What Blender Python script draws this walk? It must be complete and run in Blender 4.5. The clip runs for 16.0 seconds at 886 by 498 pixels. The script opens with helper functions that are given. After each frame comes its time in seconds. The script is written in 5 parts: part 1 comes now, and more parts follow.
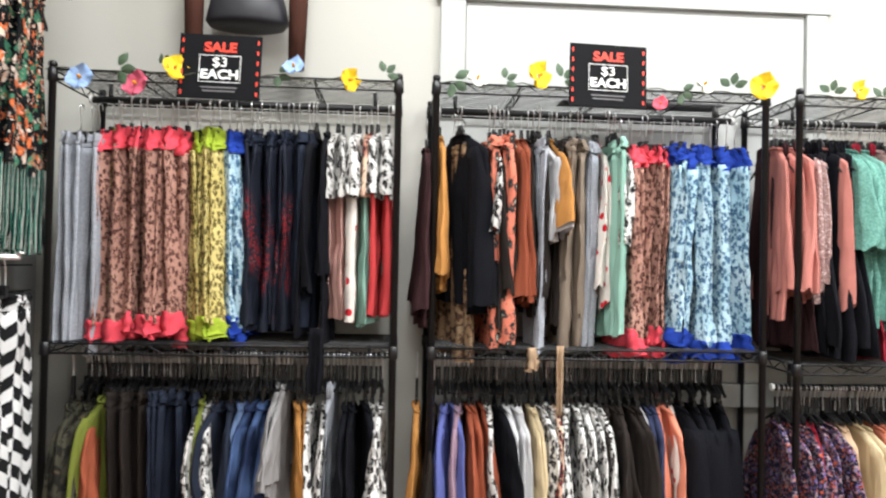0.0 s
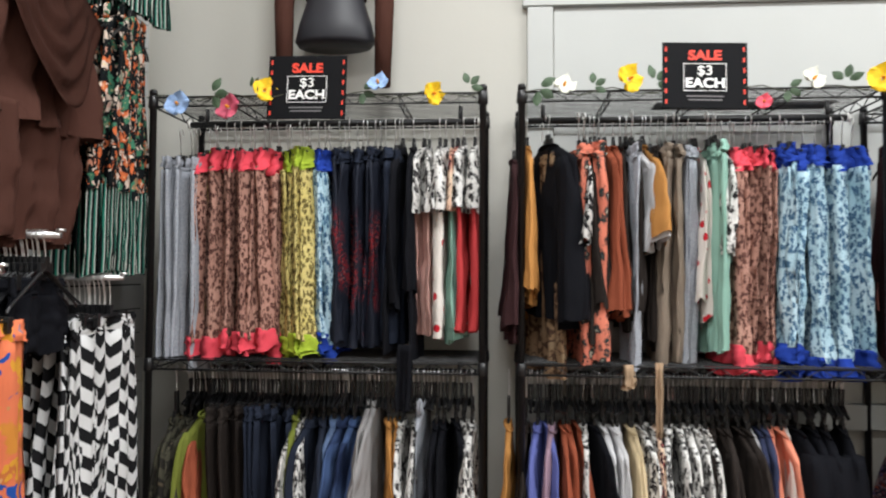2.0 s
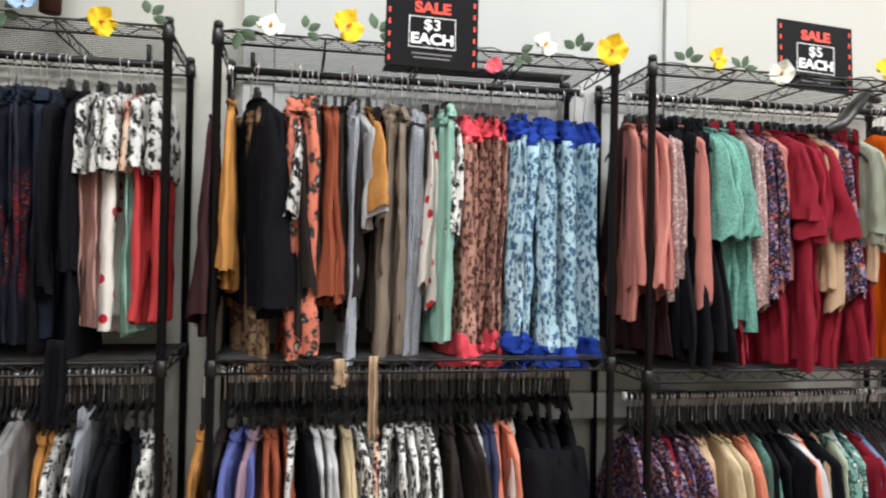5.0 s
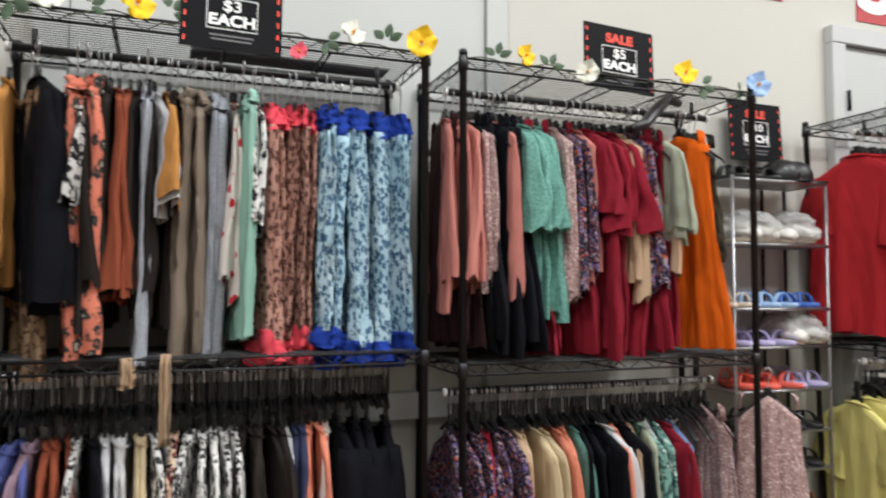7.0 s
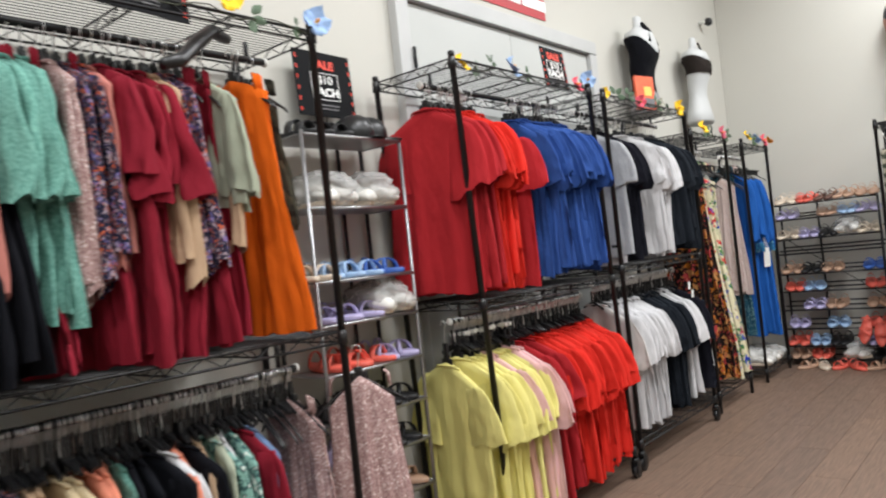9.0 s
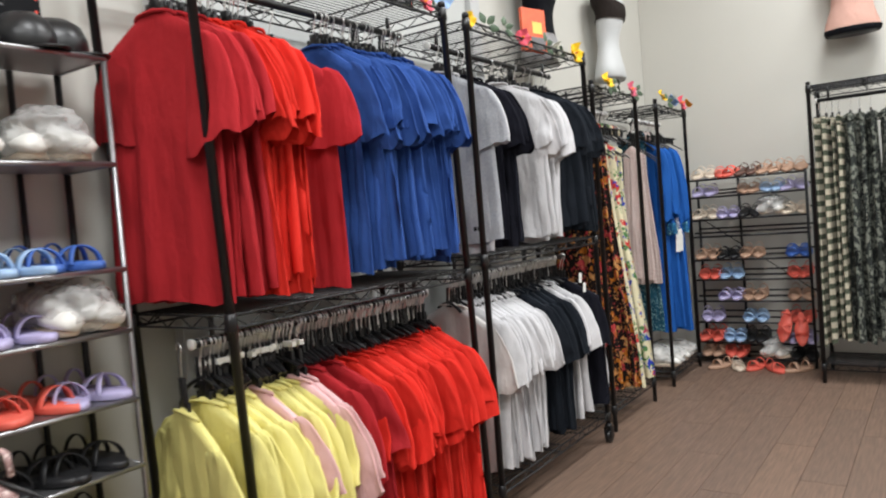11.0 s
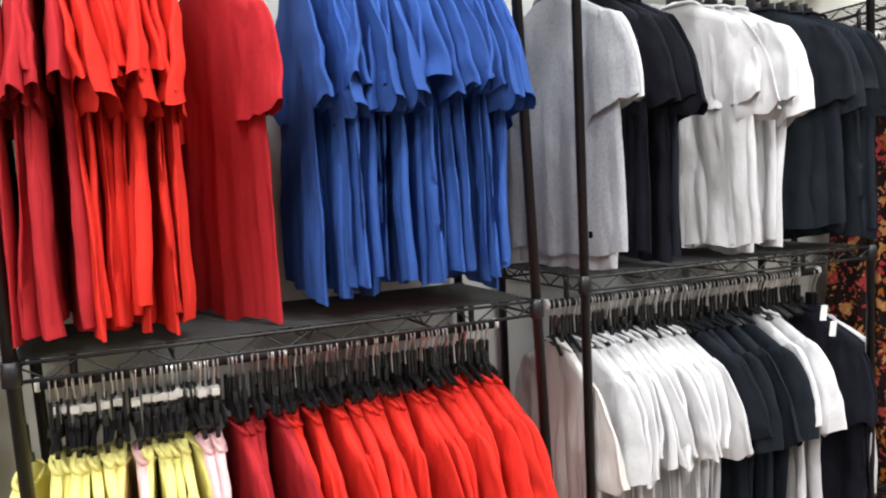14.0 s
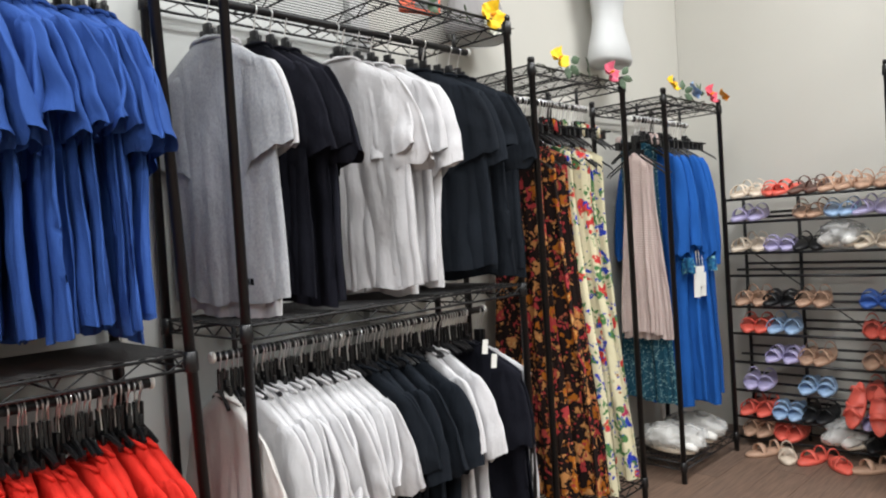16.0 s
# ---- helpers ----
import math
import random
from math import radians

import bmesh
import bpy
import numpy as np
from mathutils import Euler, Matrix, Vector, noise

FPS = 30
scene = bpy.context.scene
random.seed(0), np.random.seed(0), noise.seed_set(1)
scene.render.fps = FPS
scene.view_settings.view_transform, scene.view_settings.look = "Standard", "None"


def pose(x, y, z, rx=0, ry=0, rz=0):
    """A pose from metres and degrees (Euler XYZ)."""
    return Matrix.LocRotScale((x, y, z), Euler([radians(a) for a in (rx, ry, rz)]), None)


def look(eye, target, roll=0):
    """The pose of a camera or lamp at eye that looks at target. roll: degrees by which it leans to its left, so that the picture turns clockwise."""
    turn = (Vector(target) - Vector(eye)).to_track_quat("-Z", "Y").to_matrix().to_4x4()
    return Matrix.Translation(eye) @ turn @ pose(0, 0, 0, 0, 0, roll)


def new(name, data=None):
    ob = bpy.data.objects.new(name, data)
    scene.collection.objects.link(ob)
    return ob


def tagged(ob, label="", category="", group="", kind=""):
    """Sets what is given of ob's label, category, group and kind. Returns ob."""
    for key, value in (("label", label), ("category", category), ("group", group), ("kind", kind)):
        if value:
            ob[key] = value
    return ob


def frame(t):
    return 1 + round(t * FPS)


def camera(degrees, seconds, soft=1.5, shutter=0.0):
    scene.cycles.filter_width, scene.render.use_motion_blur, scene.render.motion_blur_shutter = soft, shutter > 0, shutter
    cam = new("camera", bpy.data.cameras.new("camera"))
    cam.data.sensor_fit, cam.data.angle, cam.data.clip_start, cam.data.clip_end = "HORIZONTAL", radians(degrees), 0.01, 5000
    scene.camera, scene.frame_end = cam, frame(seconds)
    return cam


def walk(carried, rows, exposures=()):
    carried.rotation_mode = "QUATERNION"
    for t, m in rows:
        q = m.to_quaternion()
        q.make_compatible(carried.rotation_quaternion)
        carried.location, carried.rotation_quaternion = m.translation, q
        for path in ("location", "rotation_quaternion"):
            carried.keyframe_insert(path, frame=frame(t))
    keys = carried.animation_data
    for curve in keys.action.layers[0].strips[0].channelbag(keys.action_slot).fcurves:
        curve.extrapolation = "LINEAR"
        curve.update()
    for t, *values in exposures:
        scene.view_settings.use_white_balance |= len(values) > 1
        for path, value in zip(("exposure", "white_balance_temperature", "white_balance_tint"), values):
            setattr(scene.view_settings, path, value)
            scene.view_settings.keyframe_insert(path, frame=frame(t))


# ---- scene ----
cam = camera(62.6, 16.0, soft=2.1, shutter=0.5)
PATH = [
    (0, (-0.095, -0.053, 1.394), (0.032, 1.943, 1.429), 1.2),
    (0.5, (-0.075, -0.086, 1.454), (-0.044, 1.913, 1.463), 0.7),
    (1, (-0.013, -0.088, 1.435), (-0.059, 1.911, 1.461), 0.5),
    (1.5, (0.016, -0.078, 1.413), (-0.122, 1.917, 1.46), 0.5),
    (2, (-0.033, 0.007, 1.397), (-0.194, 1.999, 1.466), 0.3),
    (2.5, (-0.131, 0.124, 1.408), (-0.31, 2.115, 1.478), 0.3),
    (3, (-0.182, 0.183, 1.416), (-0.302, 2.179, 1.469), 0.0),
    (3.5, (-0.095, 0.263, 1.416), (0.025, 2.258, 1.465), 0.1),
    (4, (0.076, 0.342, 1.414), (0.299, 2.33, 1.438), 0.4),
    (4.2, (0.131, 0.359, 1.412), (0.397, 2.341, 1.432), 0.5),
    (6.3, (0.431, 0.396, 1.332), (1.024, 2.304, 1.434), 0.9),
    (6.5, (0.464, 0.410, 1.322), (1.104, 2.303, 1.438), 0.6),
    (7, (0.508, 0.379, 1.283), (1.205, 2.250, 1.391), 0.2),
    (7.5, (0.530, 0.543, 1.272), (1.534, 2.270, 1.364), -0.1),
    (8, (0.582, 0.661, 1.239), (1.912, 2.153, 1.317), -1.4),
    (8.5, (0.708, 0.706, 1.226), (2.224, 2.011, 1.267), -2.8),
    (9, (0.971, 0.739, 1.243), (2.504, 2.023, 1.269), -6.1),
    (9.5, (1.238, 0.809, 1.212), (2.863, 1.975, 1.18), -5.6),
    (9.7, (1.368, 0.846, 1.213), (3.03, 1.959, 1.165), -5.3),
    (11.8, (2.558, 1.022, 1.333), (4.108, 2.278, 1.184), -3.5),
    (12, (2.686, 1.022, 1.346), (4.076, 2.452, 1.199), -3.8),
    (12.5, (2.934, 1.039, 1.342), (4.168, 2.606, 1.197), -3.6),
    (13, (3.154, 1.083, 1.352), (4.378, 2.657, 1.2), -3.5),
    (13.5, (3.323, 1.084, 1.314), (4.433, 2.742, 1.188), -3.4),
    (14, (3.463, 0.997, 1.335), (4.308, 2.803, 1.181), -2.6),
    (14.5, (3.52, 0.977, 1.287), (4.343, 2.796, 1.168), -2.8),
    (15, (3.577, 0.956, 1.287), (4.623, 2.658, 1.187), -3.0),
    (15.5, (3.624, 0.928, 1.295), (5.041, 2.338, 1.229), -3.5),
    (16, (3.621, 0.915, 1.301), (5.063, 2.3, 1.258), -3.6),
]
walk(cam, [(t, look(eye, target, roll)) for t, eye, target, roll in PATH],
     exposures=[(0.0, 0.56), (0.5, 0.36), (1.1, 0.05), (3.2, 0.05), (4.1, 0.2), (6.4, -0.17), (7.2, -0.2), (7.6, -0.04), (8.0, -0.02), (9.6, -0.1), (12.0, 0.05), (13.5, 0.34), (14.6, 0.5), (15.5, 0.22), (16.0, 0.05)])

# ---- light and world ----
world = bpy.data.worlds.new("world")
scene.world = world
world.use_nodes = True
world.node_tree.nodes["Background"].inputs[0].default_value = (0.9, 0.95, 1.0, 1)
world.node_tree.nodes["Background"].inputs[1].default_value = 0.03
X0, X1, Y0, Y1, ZC = -1.56, 8.08, -3.6, 3.02, 4.1


def ceiling_lamp(x, y, power, sx=1.2, sy=0.6):
    data = bpy.data.lights.new("ceiling_lamp", "AREA")
    data.shape, data.size, data.size_y, data.energy = "RECTANGLE", sx, sy, power
    data.color = (0.965, 0.985, 1.0)
    ob = new("ceiling_lamp", data)
    ob.matrix_basis = pose(x, y, ZC - 0.06)
    return ob


for lx in (0.0, 2.3, 4.6, 6.9):
    ceiling_lamp(lx, -1.2, 56)
    ceiling_lamp(lx, 1.05, 84)


# ---- materials ----
def lin(c):
    out = []
    for v in c:
        v = v / 255
        out.append(v / 12.92 if v <= 0.04045 else ((v + 0.055) / 1.055) ** 2.4)
    return (*out, 1)


class Nodes:
    """A small wrapper to write node trees in few lines."""

    def __init__(self, name):
        self.mat = bpy.data.materials.new(name)
        self.mat.use_nodes = True
        self.t = self.mat.node_tree
        self.b = self.t.nodes["Principled BSDF"]

    def add(self, kind, **inputs):
        n = self.t.nodes.new(kind)
        for k, v in inputs.items():
            self.put(n, k.replace("_", " "), v)
        return n

    def put(self, n, key, v):
        sock = n.inputs[int(key[1:])] if key[0] == "i" and key[1:].isdigit() else n.inputs[key]
        if isinstance(v, bpy.types.NodeSocket):
            self.t.links.new(v, sock)
        else:
            sock.default_value = v

    def math(self, op, a, b=0.0):
        n = self.add("ShaderNodeMath", i0=a, i1=b)
        n.operation = op
        return n.outputs[0]

    def mix(self, f, a, b):
        n = self.t.nodes.new("ShaderNodeMix")
        n.data_type = "RGBA"
        for i, v in ((0, f), (6, a), (7, b)):
            if isinstance(v, bpy.types.NodeSocket):
                self.t.links.new(v, n.inputs[i])
            else:
                n.inputs[i].default_value = v
        return n.outputs[2]

    def step(self, v, lo, hi):
        n = self.add("ShaderNodeMapRange", Value=v)
        n.inputs[1].default_value, n.inputs[2].default_value = lo, hi
        return n.outputs[0]

    def coords(self, shift=True):
        tc = self.add("ShaderNodeTexCoord")
        if not shift:
            return tc.outputs["Object"]
        info = self.add("ShaderNodeObjectInfo")
        off = self.math("MULTIPLY", info.outputs["Random"], 37.0)
        n = self.add("ShaderNodeVectorMath", i0=tc.outputs["Object"], i1=off)
        return n.outputs[0]

    def mul(self, vec, s):
        n = self.t.nodes.new("ShaderNodeVectorMath")
        n.operation = "MULTIPLY"
        self.t.links.new(vec, n.inputs[0])
        n.inputs[1].default_value = s
        return n.outputs[0]

    def noise(self, vec, scale, detail=3.0):
        return self.add("ShaderNodeTexNoise", Vector=vec, Scale=scale, Detail=detail).outputs[0]

    def voronoi(self, vec, scale, out=0):
        return self.add("ShaderNodeTexVoronoi", Vector=vec, Scale=scale).outputs[out]

    def bump(self, h, strength=0.3, dist=0.01):
        n = self.add("ShaderNodeBump", Height=h, Strength=strength, Distance=dist)
        self.t.links.new(n.outputs[0], self.b.inputs["Normal"])

    def done(self, color, rough=0.8, metal=0.0):
        self.put(self.b, "Base Color", color)
        self.put(self.b, "Roughness", rough)
        self.put(self.b, "Metallic", metal)
        return self.mat


def cloth(name, base, kind="plain", a=(20, 20, 20), b=(200, 60, 60), c=(240, 230, 200), scale=30, rough=0.88):
    n = Nodes(name)
    v = n.coords()
    base, a, b, c = lin(base), lin(a), lin(b), lin(c)
    info = n.add("ShaderNodeObjectInfo")
    big = n.noise(v, 5.0, 2.0)
    fine = n.noise(v, 420.0, 2.0)
    col = base
    if kind == "leopard":
        w = n.mul(v, (1.0, 1.0, 0.6))
        d = n.voronoi(w, scale)
        wob = n.noise(v, scale * 2.2, 2.0)
        d2 = n.math("ADD", d, n.math("MULTIPLY", n.math("SUBTRACT", wob, 0.5), 1.0))
        col = n.mix(n.step(big, 0.35, 0.7), base, c)
        col = n.mix(n.step(d2, 0.56, 0.36), col, a)
        col = n.mix(n.math("MULTIPLY", n.step(d2, 0.20, 0.12), 0.6), col, b)
    elif kind == "spots":
        wob = n.noise(v, scale * 1.4, 3.0)
        col = n.mix(n.step(wob, 0.50, 0.54), base, a)
        col = n.mix(n.step(n.noise(v, scale * 0.7, 2.0), 0.62, 0.66), col, b)
    elif kind == "floral":
        wn = n.add("ShaderNodeTexNoise", Vector=v, Scale=scale * 1.3, Detail=2.0)
        wv = n.add("ShaderNodeVectorMath", i0=v, i1=n.mul(wn.outputs[1], (2.0 / scale,) * 3)).outputs[0]
        cell = n.voronoi(wv, scale, 1)
        d = n.math("ADD", n.voronoi(wv, scale), n.math("MULTIPLY", n.noise(v, scale * 3, 2.0), 0.35))
        sep = n.add("ShaderNodeSeparateColor", Color=cell)
        pick = n.mix(n.step(sep.outputs[0], 0.45, 0.5), b, c)
        pick = n.mix(n.step(sep.outputs[1], 0.72, 0.76), pick, a)
        col = n.mix(n.step(d, 0.62, 0.54), base, pick)
        sm = n.voronoi(wv, scale * 2.7, 1)
        sp = n.add("ShaderNodeSeparateColor", Color=sm)
        few = n.math("MULTIPLY", n.step(sp.outputs[2], 0.66, 0.7), n.step(n.voronoi(wv, scale * 2.7), 0.5, 0.42))
        col = n.mix(few, col, n.mix(n.step(sp.outputs[0], 0.4, 0.6), a, c))
        col = n.mix(n.step(d, 0.30, 0.25), col, n.mix(0.5, pick, lin((240, 220, 160))))
    elif kind == "hearts":
        d = n.voronoi(v, scale)
        col = n.mix(n.step(d, 0.32, 0.28), base, b)
    elif kind == "stripe":
        sep = n.add("ShaderNodeSeparateXYZ", Vector=v)
        wv = n.math("FRACT", n.math("MULTIPLY", n.math("ADD", sep.outputs[1], n.math("MULTIPLY", sep.outputs[0], 0.8)), scale))
        col = n.mix(n.step(wv, 0.48, 0.52), base, a)
        col = n.mix(n.step(wv, 0.80, 0.84), col, b)
    elif kind == "bands":
        sep = n.add("ShaderNodeSeparateXYZ", Vector=v)
        wv = n.math("FRACT", n.math("MULTIPLY", sep.outputs[2], scale))
        col = n.mix(n.step(wv, 0.48, 0.56), base, a)
    elif kind == "chevron":
        tc = n.add("ShaderNodeTexCoord")
        sep = n.add("ShaderNodeSeparateXYZ", Vector=tc.outputs["Object"])
        zig = n.math("PINGPONG", n.math("ADD", sep.outputs[1], 3.0), 0.032)
        row = n.math("MULTIPLY", n.math("ADD", n.math("ADD", sep.outputs[2], n.math("MULTIPLY", zig, 0.8)), info.outputs["Random"]), 12.0)
        odd = n.step(n.math("FRACT", n.math("MULTIPLY", n.math("ADD", sep.outputs[1], 3.0), 7.8125)), 0.49, 0.51)
        fr = n.math("FRACT", n.math("ADD", row, n.math("MULTIPLY", odd, 0.5)))
        col = n.mix(n.step(fr, 0.48, 0.52), base, a)
    elif kind == "heather":
        col = n.mix(n.step(n.noise(n.mul(v, (1, 1, 0.7)), 170.0, 3.0), 0.35, 0.7), base, a)
    elif kind == "sequin":
        cell = n.voronoi(v, 190.0, 1)
        sep = n.add("ShaderNodeSeparateColor", Color=cell)
        col = n.mix(n.step(sep.outputs[0], 0.2, 0.9), base, a)
        col = n.mix(n.step(sep.outputs[1], 0.88, 0.92), col, b)
        rough = 0.5
    elif kind == "panel":
        tc = n.add("ShaderNodeTexCoord")
        sep = n.add("ShaderNodeSeparateXYZ", Vector=tc.outputs["Object"])
        edge = n.math("ADD", sep.outputs[2], n.math("MULTIPLY", n.noise(n.mul(v, (1, 1, 0.4)), 9.0, 2.0), 0.25))
        zone = n.math("MULTIPLY", n.step(edge, -0.20, -0.30), n.step(edge, -0.66, -0.58))
        zone = n.math("MULTIPLY", zone, n.step(n.noise(n.mul(v, (1, 1, 0.25)), 11.0, 1.0), 0.50, 0.60))
        fleck = n.step(n.noise(v, scale, 3.0), 0.47, 0.55)
        col = n.mix(n.math("MULTIPLY", zone, fleck), base, a)
        col = n.mix(n.math("MULTIPLY", zone, n.step(n.noise(v, scale * 1.7, 2.0), 0.62, 0.66)), col, b)
        rough = 0.6
    elif kind == "denim":
        col = n.mix(n.step(big, 0.4, 0.65), base, a)
    shade = n.math("ADD", n.math("MULTIPLY", big, 0.22), n.math("MULTIPLY", info.outputs["Random"], 0.12))
    dark = n.mix(0.30, col, (0.0, 0.0, 0.0, 1))
    col = n.mix(n.step(shade, 0.28, 0.05), col, dark)
    n.put(n.b, "Specular IOR Level", 0.14)
    creases = n.math("ADD", n.math("MULTIPLY", n.noise(n.mul(v, (1.0, 1.0, 0.45)), 22.0, 4.0), 0.9), n.math("MULTIPLY", n.noise(n.mul(v, (1.0, 1.0, 0.10)), 48.0, 2.0), 0.2))
    n.bump(n.math("ADD", creases, n.math("MULTIPLY", fine, 0.10)), 0.75, 0.014)
    return n.done(col, rough)


def paint(name, color, rough=0.6, metal=0.0, wear=0.10, scale=6.0, bump=0.05):
    n = Nodes(name)
    v = n.coords(False)
    big, fine = n.noise(v, scale, 4.0), n.noise(v, scale * 40, 2.0)
    dark = tuple(c * (1 - wear) for c in color[:3]) + (1,)
    n.bump(n.math("ADD", fine, n.math("MULTIPLY", big, 0.5)), bump, 0.004)
    col = n.mix(n.step(big, 0.35, 0.7), color, dark)
    return n.done(col, rough, metal)


M_WALL = paint("wall_paint", lin((194, 192, 184)), 0.75, 0, 0.05, 0.8, 0.12)
M_TRIM = paint("trim_paint", lin((186, 188, 185)), 0.5, 0, 0.05, 2.0, 0.05)
M_FRAMEGREY = paint("grey_frame_paint", lin((186, 187, 186)), 0.5, 0, 0.10, 3.0, 0.05)
M_BLACK = paint("black_metal", (0.010, 0.010, 0.011, 1), 0.42, 0.2, 0.12, 12.0, 0.08)
M_WIRE = paint("black_wire", (0.015, 0.015, 0.016, 1), 0.45, 0.3, 0.2, 12.0, 0.0)
M_CHROME = paint("chrome", (0.86, 0.86, 0.86, 1), 0.34, 1.0, 0.1, 9.0, 0.03)
M_STEEL = paint("grey_steel", (0.40, 0.40, 0.41, 1), 0.38, 0.9, 0.15, 9.0, 0.05)
M_PLASTIC = paint("black_plastic", (0.008, 0.008, 0.009, 1), 0.35, 0, 0.1, 20.0, 0.03)
M_WHITEPL = paint("white_plastic", lin((225, 225, 220)), 0.4, 0, 0.05, 20.0, 0.02)
M_CARD = paint("black_card", lin((13, 13, 16)), 0.65, 0, 0.1, 8.0, 0.03)
M_CARD.node_tree.nodes["Principled BSDF"].inputs["Specular IOR Level"].default_value = 0.12
M_RED = paint("red_ink", lin((225, 62, 40)), 0.5, 0, 0.05)
M_REDSIGN = paint("red_sign_card", lin((176, 52, 58)), 0.55, 0, 0.06)
M_WHITE = paint("white_ink", lin((238, 238, 236)), 0.5, 0, 0.03)
M_GREYINK = paint("grey_ink", lin((100, 98, 100)), 0.5, 0, 0.03)
M_BUSTB = paint("black_bust", lin((40, 40, 46)), 0.5, 0, 0.15, 6.0, 0.03)
M_BUSTW = paint("white_bust", lin((192, 194, 194)), 0.55, 0, 0.05, 6.0, 0.03)
M_LEAF = paint("silk_leaf", lin((70, 92, 66)), 0.6, 0, 0.4, 40.0, 0.1)
M_STEM = paint("silk_stem", lin((64, 66, 50)), 0.7, 0, 0.3)


def petal_mat(name, c):
    n = Nodes(name)
    v = n.coords()
    col = n.mix(n.step(n.noise(v, 60.0, 3.0), 0.3, 0.75), lin(c), lin(tuple(int(k * 0.82) for k in c)))
    n.put(n.b, "Subsurface Weight", 0.0)
    return n.done(col, 0.7)


PETAL = {"yellow": petal_mat("yellow_petal", (250, 205, 20)), "pink": petal_mat("pink_petal", (214, 92, 118)), "blue": petal_mat("blue_petal", (150, 180, 222)),
         "white": petal_mat("white_petal", (228, 228, 214)), "coral": petal_mat("coral_petal", (236, 90, 110)), "orange": petal_mat("orange_petal", (246, 160, 30))}


def floor_mat():
    n = Nodes("vinyl_plank")
    v = n.coords()
    w = n.mul(v, (1.2, 14.0, 1.0))
    g = n.noise(w, 6.0, 5.0)
    info = n.add("ShaderNodeObjectInfo")
    geo = n.add("ShaderNodeNewGeometry")
    col = n.mix(n.step(g, 0.3, 0.75), lin((142, 114, 95)), lin((106, 84, 70)))
    col = n.mix(n.math("MULTIPLY", geo.outputs["Random Per Island"], 0.45), col, lin((92, 78, 69)))
    col = n.mix(n.math("MULTIPLY", info.outputs["Random"], 0.35), col, lin((84, 72, 66)))
    n.bump(g, 0.15, 0.003)
    return n.done(col, n.step(g, -1.2, 2.2), 0)


M_FLOOR = floor_mat()
M_GROUT = paint("floor_gap", (0.03, 0.026, 0.022, 1), 0.9)
M_CEIL = paint("ceiling_tile", lin((225, 225, 222)), 0.9, 0, 0.05)


# ---- mesh helpers ----
def mesh_of(bm, name, mats, smooth=True):
    me = bpy.data.meshes.new(name)
    bm.normal_update()
    bm.to_mesh(me)
    bm.free()
    for m in mats if isinstance(mats, (list, tuple)) else [mats]:
        me.materials.append(m)
    if smooth:
        me.polygons.foreach_set("use_smooth", [True] * len(me.polygons))
    return me


def part(name, bm, material, parent, label="", smooth=True):
    ob = new(name, bm if isinstance(bm, bpy.types.Mesh) else mesh_of(bm, name, material, smooth))
    ob.parent = parent
    if label:
        ob["label"] = label
    return ob


def thing(name, label, category, m=None, bm=None, material=None, group="", kind="", smooth=True):
    data = None if bm is None else (bm if isinstance(bm, bpy.types.Mesh) else mesh_of(bm, name, material, smooth))
    ob = new(name, data)
    if m is not None:
        ob.matrix_basis = m
    return tagged(ob, label, category, group, kind)


def box(bm, x0, x1, y0, y1, z0, z1, bevel=0.0):
    vs = [bm.verts.new((x, y, z)) for x in (x0, x1) for y in (y0, y1) for z in (z0, z1)]
    fs = [bm.faces.new([vs[i] for i in f]) for f in ((0, 1, 3, 2), (4, 6, 7, 5), (0, 4, 5, 1), (2, 3, 7, 6), (0, 2, 6, 4), (1, 5, 7, 3))]
    if bevel:
        edges = {e for f in fs for e in f.edges}
        bmesh.ops.bevel(bm, geom=list(edges), offset=bevel, segments=2, profile=0.5, affect="EDGES")
    return bm


def bar(bm, p, q, r, n=5, r2=None, caps=True):
    p, q = Vector(p), Vector(q)
    d = (q - p).normalized()
    a = d.orthogonal().normalized()
    b = d.cross(a)
    rings = []
    for c, rr in ((p, r), (q, r if r2 is None else r2)):
        rings.append([bm.verts.new(c + rr * (math.cos(2 * math.pi * i / n) * a + math.sin(2 * math.pi * i / n) * b)) for i in range(n)])
    for i in range(n):
        bm.faces.new((rings[0][i], rings[0][(i + 1) % n], rings[1][(i + 1) % n], rings[1][i]))
    if caps and n > 2:
        bm.faces.new(rings[0][::-1])
        bm.faces.new(rings[1])
    return bm


def pipe(bm, pts, r, n=5):
    pts = [Vector(p) for p in pts]
    rings = []
    ref = None
    for i, p in enumerate(pts):
        d = (pts[min(i + 1, len(pts) - 1)] - pts[max(i - 1, 0)]).normalized()
        a = d.orthogonal().normalized() if ref is None else (ref - d * ref.dot(d)).normalized()
        ref = a
        b = d.cross(a)
        rr = r(i / (len(pts) - 1)) if callable(r) else r
        rings.append([bm.verts.new(p + rr * (math.cos(2 * math.pi * k / n) * a + math.sin(2 * math.pi * k / n) * b)) for k in range(n)])
    for i in range(len(rings) - 1):
        for k in range(n):
            bm.faces.new((rings[i][k], rings[i][(k + 1) % n], rings[i + 1][(k + 1) % n], rings[i + 1][k]))
    bm.faces.new(rings[0][::-1])
    bm.faces.new(rings[-1])
    return bm


